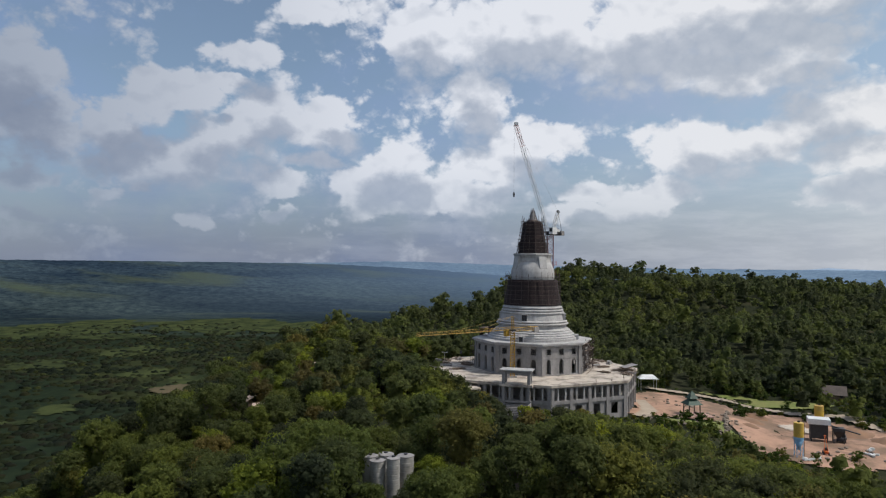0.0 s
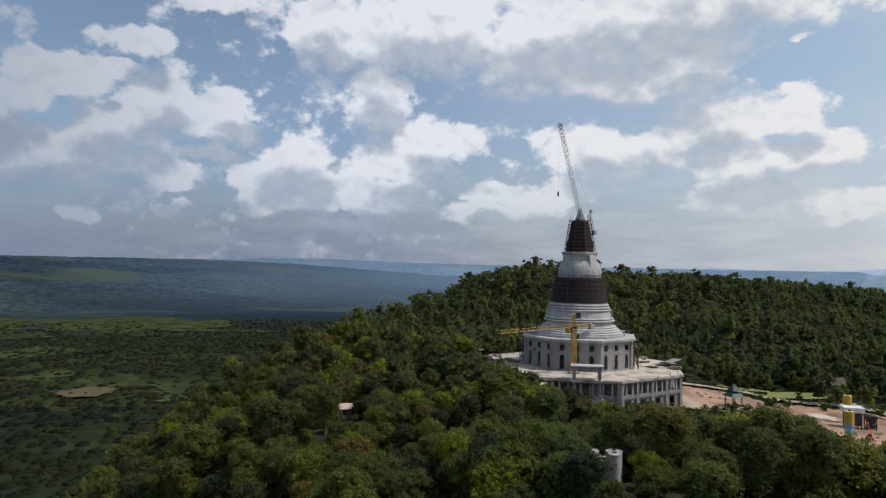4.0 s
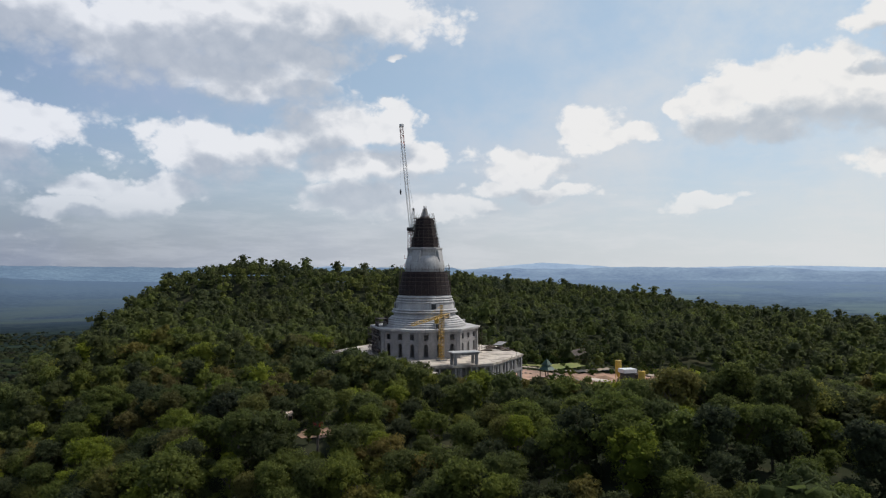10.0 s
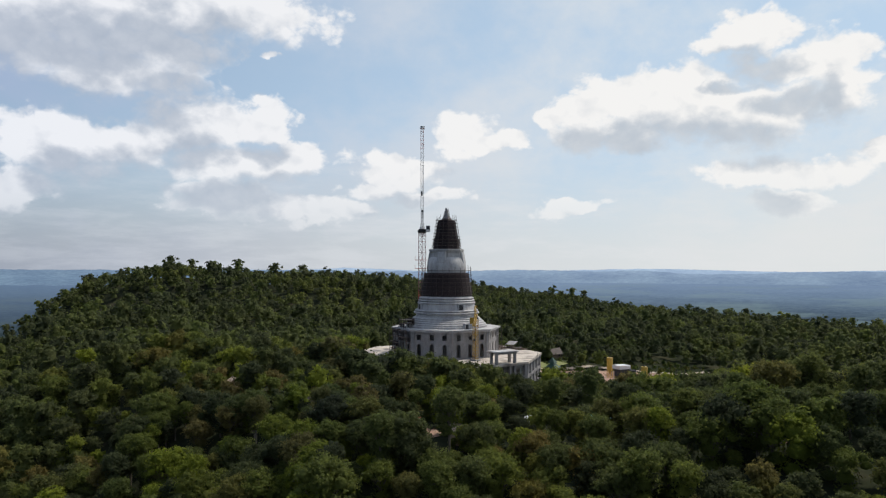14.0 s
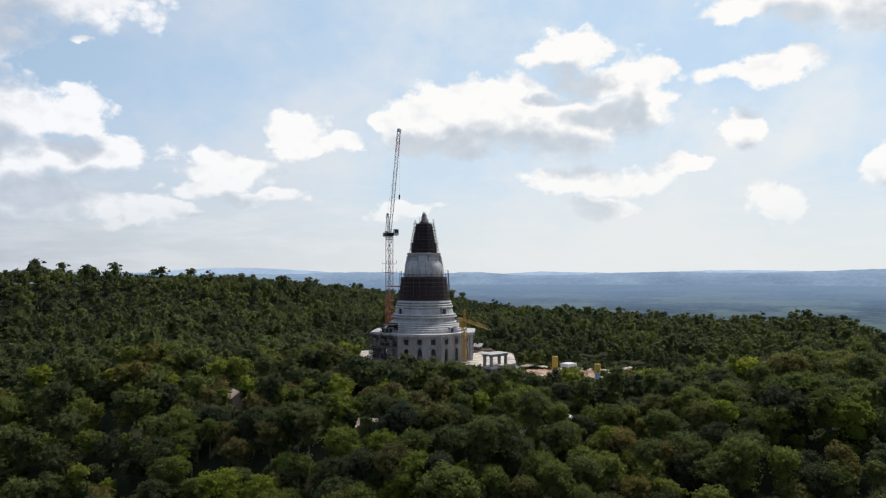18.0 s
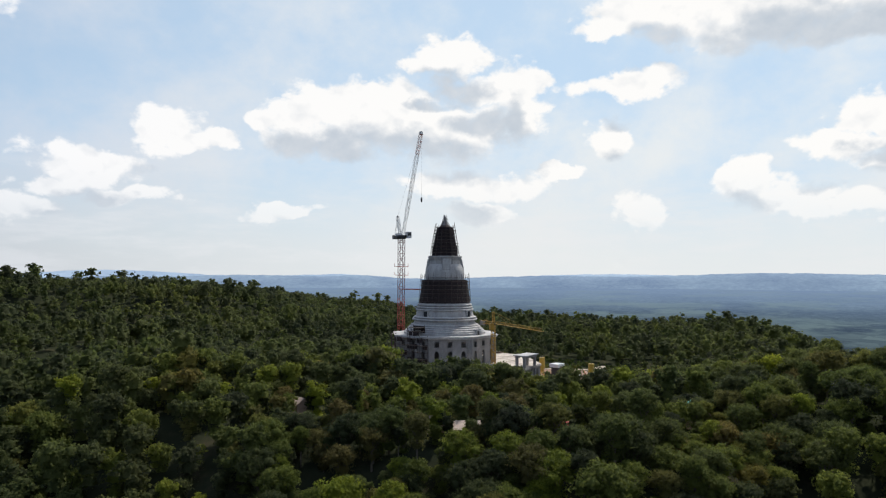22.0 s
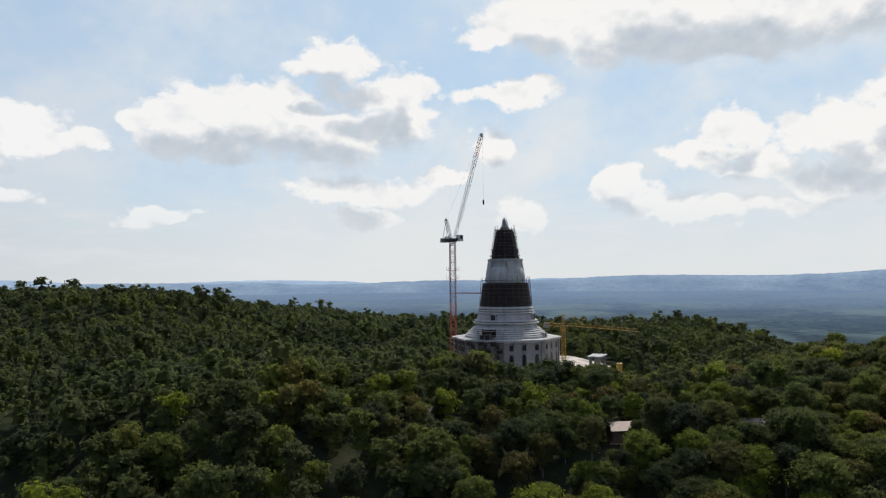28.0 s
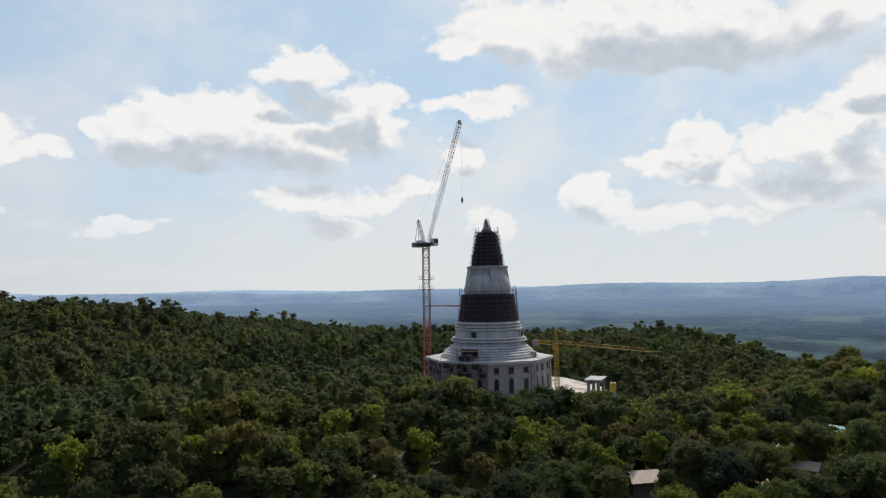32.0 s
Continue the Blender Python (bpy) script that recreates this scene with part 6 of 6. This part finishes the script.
NEAR_FORMS = [(crown_form(11 + i, h, s, 2900, 0.19, n, 99, 0.6), h, s) for i, (h, s, n) in enumerate(((9.5, 3.3, 24), (8.0, 3.6, 27), (11.4, 3.0, 22), (6.6, 2.8, 19), (10.0, 4.1, 30)))]
FINE_FORMS = [crown_form(41 + i, h, s, 1400, 0.215, n, 99, 0.6) for i, (h, s, n) in enumerate(((9.5, 3.3, 17), (8.0, 3.6, 19), (11.4, 3.0, 16), (6.6, 2.8, 15), (10.0, 4.1, 21)))]
MID_FORMS = [crown_form(41 + i, h, s, 560, 0.29, n, 99, 0.55, 2) for i, (h, s, n) in enumerate(((9.5, 3.3, 11), (8.0, 3.6, 12), (11.4, 3.0, 11), (6.6, 2.8, 10), (10.0, 4.1, 13)))]
FAR_FORMS = [crown_form(71 + i, h, s, 54, 0.48, n, 99, 0.45, 2) for i, (h, s, n) in enumerate(((8.0, 3.4, 5), (7.2, 3.7, 6), (9.3, 3.1, 5), (6.4, 3.0, 5)))]

STEP = 5.0
rs = np.random.RandomState(5)
gx, gy = np.meshgrid(np.arange(-330, 400, STEP), np.arange(-260, 400, STEP))
EX, EY = rs.uniform(-135, -50, 560), rs.uniform(-115, 95, 560)      # the west flank grows thicker
RA, RR = np.radians(rs.uniform(105, 239, 80)), rs.uniform(30.6, 40, 80)
EX, EY = np.concatenate([EX, RR * np.cos(RA)]), np.concatenate([EY, RR * np.sin(RA)])
TX = np.concatenate([(gx + rs.uniform(-2.6, 2.6, gx.shape)).ravel(), EX])
TY = np.concatenate([(gy + rs.uniform(-2.6, 2.6, gy.shape)).ravel(), EY])
TS = rs.uniform(0.5, 1.12, len(TX)) + rs.uniform(0.2, 0.75, len(TX)) * (rs.uniform(0, 1, len(TX)) > 0.92) * np.where((np.hypot(TX, TY) > 125) | (TY > 30), 1.0, 0.3)
TR = rs.uniform(0, 2 * math.pi, len(TX))
TT = rs.uniform(0, 1, len(TX)) ** 1.2 * 0.98
TK = rs.randint(0, 1000, len(TX))
rad = np.hypot(TX, TY)


def inside(x, y, cx, cy, rx, ry):
    return ((x - cx) / rx) ** 2 + ((y - cy) / ry) ** 2 < 1


keep = (rad > np.where((TX < -10) & (TY > -12), 30.2, 31.5)) & (rs.uniform(0, 1, len(TX)) > 0.03)
for cx, cy, rx, ry in ((62, -18, 30, 25), (44, 8, 17, 20), (33, -16, 14, 16), (92, -22, 20, 16), (-62.0, 9, 2.8, 2.5), (-64.8, -29.3, 3.2, 2.8), (-24, -100.5, 4.5, 4.5), (-30.2, -70.2, 3.2, 2.8), (-55.5, -48, 4.2, 3.4), (-54, -56, 2.6, 2.2), (-62, -22.5, 2.2, 1.8), (-60, -40.5, 2.2, 1.8), (-37.5, -58.2, 2.2, 1.8),
                       (51, -44, 10, 8), (66, 17, 20, 9), (85, 12, 8, 9), (90, 26, 5, 4.5)):
    keep &= ~inside(TX, TY, cx, cy, rx, ry)
TZ = ground_z(TX, TY)
keep &= (TZ > np.where((TX < -60) & (TY < 60), -42, -24)) & ~((TY > 335) & (TZ < 2))
# trees round the water tanks, with the height of their tops
taken = np.zeros(len(TX))
for k, (x, y, top) in enumerate(((-30.8, -103.6, 10.6), (-32.4, -108.6, 9.8), (-30.4, -107.0, 9.0), (-33.8, -100, 11.5), (-27.9, -106.3, 6.4), (-19.8, -104.0, 6.9), (-24.4, -107.5, 3.8), (-30.6, -97.5, 10.6), (-18.9, -99.5, 7.6), (-21.3, -106.8, 5.6), (-37.5, -97, 9.5), (-29.2, -105.3, 8.0), (-25.6, -106.3, 6.0))):
    j = np.argmin((TX - x) ** 2 + (TY - y) ** 2 + 1e6 * taken)
    taken[j] = 1
    TX[j], TY[j], TZ[j], TK[j], keep[j] = x, y, ground_z(x, y), 5 * k + (0, 3, 1, 4, 0, 1, 3, 1, 0, 3, 1, 2, 3)[k], True
    TS[j] = (top - TZ[j]) / (9.5, 8.0, 11.4, 6.6, 10.0)[TK[j] % 5]
# one tall tree stands out on the western edge
lone = np.argmin((TX + 60.5) ** 2 + (TY - 42) ** 2)
TX[lone], TY[lone], TZ[lone], TK[lone], keep[lone] = -60.5, 41.7, ground_z(-60.5, 41.7), 2, True
TS[lone] = (16.6 - TZ[lone]) / 9.3
TS = np.where((TX > -80) & (TX < -50) & (TY > -58) & (TY < 16), TS * 0.84, TS)
ang = np.degrees(np.arctan2(TY, TX)) % 360
# round the terrace the trees are tall in the west and low in the south
want = np.interp(ang, (0, 60, 100, 120, 150, 190, 205, 220, 236, 246, 262, 330, 360), (4, 8, 11.5, 13, 13.2, 12.2, 10, 8.2, 6.8, 4, 2.2, 2.5, 4))
ring_w = np.clip((46 - rad) / 10, 0, 1)
tall = np.array([9.5, 8.0, 11.4, 6.6, 10.0])[TK % 5]
TS = np.where(inside(TX, TY, -62, -55, 8, 6) | inside(TX, TY, -69, 2, 5, 3.5) | inside(TX, TY, -72, -30, 6, 4), TS * 0.6, TS)
TS = TS * (1 - ring_w) + ring_w * np.clip((want - TZ) / tall, 0.35, 1.5) * (0.85 + 0.3 * (TS - 0.68))
# the trees of the south-east slope stay low towards the yard
cap = np.minimum(-0.2 - 0.28 * (TX - 25.5) - 0.147 * (TY + 45.5), np.interp(TX, (8, 16), (2.8, 0.2)) - 0.2 * (TY + 42))
cap = np.where(TX > 45, np.maximum(cap, 0.8 - 0.26 * (TY + 75)), cap)
slope = (TX > -4) & (TX < 80) & (TY > -112) & (TY < -6)
fits = (cap - TZ) / tall
keep &= ~(slope & (fits < 0.3))
TS = np.where(slope, np.clip(fits, 0.3, 1.4) * (0.78 + 0.2 * TT), TS)
TX, TY, TZ, TS, TR, TT, TK, rad, ang = (v[keep] for v in (TX, TY, TZ, TS, TR, TT, TK, rad, ang))

# slopes that fall away behind a crest need only half as many trees
seen = np.zeros(len(TX), bool)
for ex, ey in ((-13, -187), (-76, -178), (-138, -149), (-195, -75), (-190, -22)):
    free = np.ones(len(TX), bool)
    for f in np.linspace(0.03, 0.7, 24):
        free &= ground_z(TX + f * (ex - TX), TY + f * (ey - TY)) + 3.5 < TZ + 9 * TS + f * (29 - TZ - 9 * TS)
    seen |= free
thin = seen | (rad < 60) | (TR < 1.4)
TX, TY, TZ, TS, TR, TT, TK, rad, ang = (v[thin] for v in (TX, TY, TZ, TS, TR, TT, TK, rad, ang))

# the stretch of hillside that the path runs along: trees one by one
score = np.abs(rad - np.interp(ang, (178, 230, 262, 290), (85, 91, 104, 109))) + np.where((ang > 178) & (ang < 290), 0, 400)
order = np.argsort(score)
single = np.zeros(len(TX), bool)
single[order[:290]] = True

near_mesh = []
for (co, fa, limbs), h, s in NEAR_FORMS:
    crown = raw_mesh("crown", co, fa, M_LEAF)
    bm = bmesh.new()
    bar(bm, (0, 0, -1.2), (0.1, 0.05, h - s * 1.1), 0.26, 7, 0.14)
    for lx, ly, lz in limbs:
        bar(bm, (0.05, 0.03, h - s * 1.75), (lx, ly, lz), 0.1, 5, 0.04)
    trunk = part("trunk", bm, M_BARK)
    near_mesh.append((crown.data, trunk.data))
    bpy.data.objects.remove(crown)
    bpy.data.objects.remove(trunk)
TREE_LABEL = ("broadleaf tree with a dense dark green rounded crown", "broadleaf tree with a wide green crown among others", "tall broadleaf tree rising over the hillside forest",
              "small bushy green tree on the hillside", "spreading broadleaf tree with sunlit green crown")
for i in np.nonzero(single)[0]:
    k = TK[i] % len(near_mesh)
    crown, trunk = near_mesh[k]
    m = Matrix.Translation((TX[i], TY[i], TZ[i])) @ Matrix.Rotation(TR[i], 4, "Z") @ Matrix.Scale(TS[i], 4)
    t = thing("tree", TREE_LABEL[k], "tree", "trees of the hillside forest", m)
    share("trunk", trunk, t, Matrix())
    share("crown", crown, t, Matrix())


def wood(name, idx, forms, material, label, calm=1.0):
    """Many trees joined: the uncounted rest of the forest."""
    cos, fas, tones = [], [], []
    base = 0
    for i in idx:
        co, fa = forms[TK[i] % len(forms)][:2]
        c, s = math.cos(TR[i]) * TS[i], math.sin(TR[i]) * TS[i]
        x = co[:, 0] * c - co[:, 1] * s + TX[i]
        y = co[:, 0] * s + co[:, 1] * c + TY[i]
        cos.append(np.stack([x, y, co[:, 2] * TS[i] + TZ[i]], 1))
        fas.append(fa + base)
        tones.append(np.full(len(co), TT[i] * calm))
        base += len(co)
    ob = raw_mesh(name, np.concatenate(cos), np.concatenate(fas), material, False, np.concatenate(tones))
    return tagged(ob, label, "forest", kind="stuff")


rest = ~single
close = rest & (rad < 135) & (0.7 * (TX + TY) < -14) & (TZ > -34)
front = close & ((0.7 * (TX + TY) < -64) | (np.hypot(TX - 5, TY + 187) < 118))
wood("forest", np.nonzero(front)[0], FINE_FORMS, M_LEAF_MASS, "dense green broadleaf forest on the near hillside")
wood("forest", np.nonzero(close & ~front)[0], MID_FORMS, M_LEAF_MASS, "dense green broadleaf forest covering the hilltop")
# The ridge's cloud shade is put into its tones by the lower calm.
wood("far_forest", np.nonzero(rest & ~close)[0], FAR_FORMS, M_LEAF_MASS, "dark green forest on the ridge behind the stupa", 0.5)


def plain_woods():
    """Tree tops of the plain under the hill, too many to count."""
    q = np.random.RandomState(9)
    n = 15000
    az, r = np.radians(q.uniform(-62, 6, n)), 480 + 1650 * q.uniform(0, 1, n) ** 0.75
    x, y = r * np.sin(az) - 40, r * np.cos(az) - 150
    z = ground_z(x, y)
    bare = np.array([noise.noise((a * 0.004, b * 0.007, 2.0)) for a, b in zip(x, y)]) > 0.22
    ok = (z < -100) & (~bare | (q.uniform(0, 1, n) < 0.3)) & (q.uniform(0, 1, n) < np.interp(np.hypot(x, y), (1500, 2100), (1.0, 0.25)))
    for fx, fy, rx, ry in FIELDS:
        ok &= ~inside(x, y, fx, fy, rx * 1.0, ry * 1.0) | (q.uniform(0, 1, n) < 0.42)
    x, y, z, n = x[ok], y[ok], z[ok], ok.sum()
    a = np.arange(6) * math.pi / 3
    dome = np.concatenate([[(math.cos(t), math.sin(t), 0.0) for t in a], [(0.8 * math.cos(t + 0.4), 0.8 * math.sin(t + 0.4), 0.75) for t in a], [(0.1, 0, 1.15)] * 6])
    fa = np.array([(k, (k + 1) % 6, 6 + (k + 1) % 6, 6 + k) for k in range(6)] + [(6 + k, 6 + (k + 1) % 6, 12 + (k + 1) % 6, 12 + k) for k in range(6)])
    s = q.uniform(4.0, 7.6, (n, 1, 1)) * q.uniform(0.75, 1.25, (n, 18, 1))
    co = dome[None] * s * np.array([1, 1, 0.6]) + np.stack([x, y, z - 1], 1)[:, None]
    # sunlit patches of the woods are put into the tone by noise
    light = np.array([noise.noise((a * 0.0035, b * 0.008, 7.0)) for a, b in zip(x, y)])
    tone = np.repeat(np.clip(q.uniform(0, 0.35, n) + 1.5 * np.maximum(light - 0.08, 0), 0, 0.98), 18)
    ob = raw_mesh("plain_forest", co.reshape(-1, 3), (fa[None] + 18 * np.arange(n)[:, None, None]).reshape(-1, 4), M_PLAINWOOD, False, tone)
    tagged(ob, "dark woods on the plain below the hill", "forest", kind="stuff")


plain_woods()


def flank_woods():
    """Tree tops on the steep lower flanks of the hill."""
    q = np.random.RandomState(21)
    n = 16000
    az, r = q.uniform(0, 2 * math.pi, n), 90 + 430 * q.uniform(0, 1, n) ** 0.7
    x, y = r * np.sin(az), r * np.cos(az) + 40
    z = ground_z(x, y)
    ok = (z < np.where((x < -60) & (y < 60), -40, -22)) & (z > -149)
    x, y, z, n = x[ok], y[ok], z[ok], ok.sum()
    a = np.arange(6) * math.pi / 3
    dome = np.concatenate([[(math.cos(t), math.sin(t), 0.0) for t in a], [(0.8 * math.cos(t + 0.4), 0.8 * math.sin(t + 0.4), 0.75) for t in a], [(0.1, 0, 1.15)] * 6])
    fa = np.array([(k, (k + 1) % 6, 6 + (k + 1) % 6, 6 + k) for k in range(6)] + [(6 + k, 6 + (k + 1) % 6, 12 + (k + 1) % 6, 12 + k) for k in range(6)])
    s = q.uniform(2.6, 5.2, (n, 1, 1)) * q.uniform(0.7, 1.25, (n, 18, 1))
    co = dome[None] * s + np.stack([x, y, z], 1)[:, None]
    ob = raw_mesh("flank_forest", co.reshape(-1, 3), (fa[None] + 18 * np.arange(n)[:, None, None]).reshape(-1, 4), M_LEAF_MASS, False, np.repeat(q.uniform(0, 0.5, n), 18))
    tagged(ob, "dark woods on the steep flanks of the hill", "forest", kind="stuff")


flank_woods()
q = random.Random(77)
for k in range(70):
    a, r = q.uniform(0, 2 * math.pi), q.uniform(0.75, 1.05)
    x, y = (62 + 28 * r * math.cos(a), -17 + 22 * r * math.sin(a)) if k % 3 else (48 + q.uniform(-10, 10), -44 + q.uniform(-10, 8))
    shrub(x, y, q.uniform(0.7, 2.0), k)


def undergrowth():
    """Scrub and young trees on the open ground round the yard."""
    q = np.random.RandomState(15)
    n = 3000
    x, y = q.uniform(14, 112, n), q.uniform(-66, 44, n)
    bare = yard_shape(x, y) | road_shape(x, y) | (grass_shape(x, y) & (q.uniform(0, 1, n) < 0.8)) | path_shape(x, y) | (np.hypot(x, y) < 28)
    dense = np.array([noise.noise((a * 0.07, b * 0.07, 5.0)) for a, b in zip(x, y)])
    ok = ~bare & ~inside(x, y, 90.5, 27.5, 3.5, 3.5) & ~inside(x, y, 35.2, 22.8, 3.5, 3) & (dense > -0.25)
    x, y, dense = x[ok], y[ok], dense[ok]
    z = ground_z(x, y)
    size = q.uniform(0.12, 0.27, len(x)) * np.where((x > 55) & (y > 25), 1.8, 1.0) + 0.06 * dense
    cos, fas, tones, base = [], [], [], 0
    for i in range(len(x)):
        co, fa = FAR_FORMS[i % len(FAR_FORMS)][:2]
        a = q.uniform(0, 6.3)
        c, s_ = math.cos(a) * size[i] * 1.25, math.sin(a) * size[i] * 1.25
        cos.append(np.stack([co[:, 0] * c - co[:, 1] * s_ + x[i], co[:, 0] * s_ + co[:, 1] * c + y[i], co[:, 2] * size[i] * 0.9 + z[i] - 0.4], 1))
        fas.append(fa + base)
        tones.append(np.full(len(co), q.uniform(0, 0.98)))
        base += len(co)
    ob = raw_mesh("undergrowth", np.concatenate(cos), np.concatenate(fas), M_SCRUB, False, np.concatenate(tones))
    tagged(ob, "green and yellowish scrub round the construction yard", "scrub", kind="stuff")


undergrowth()
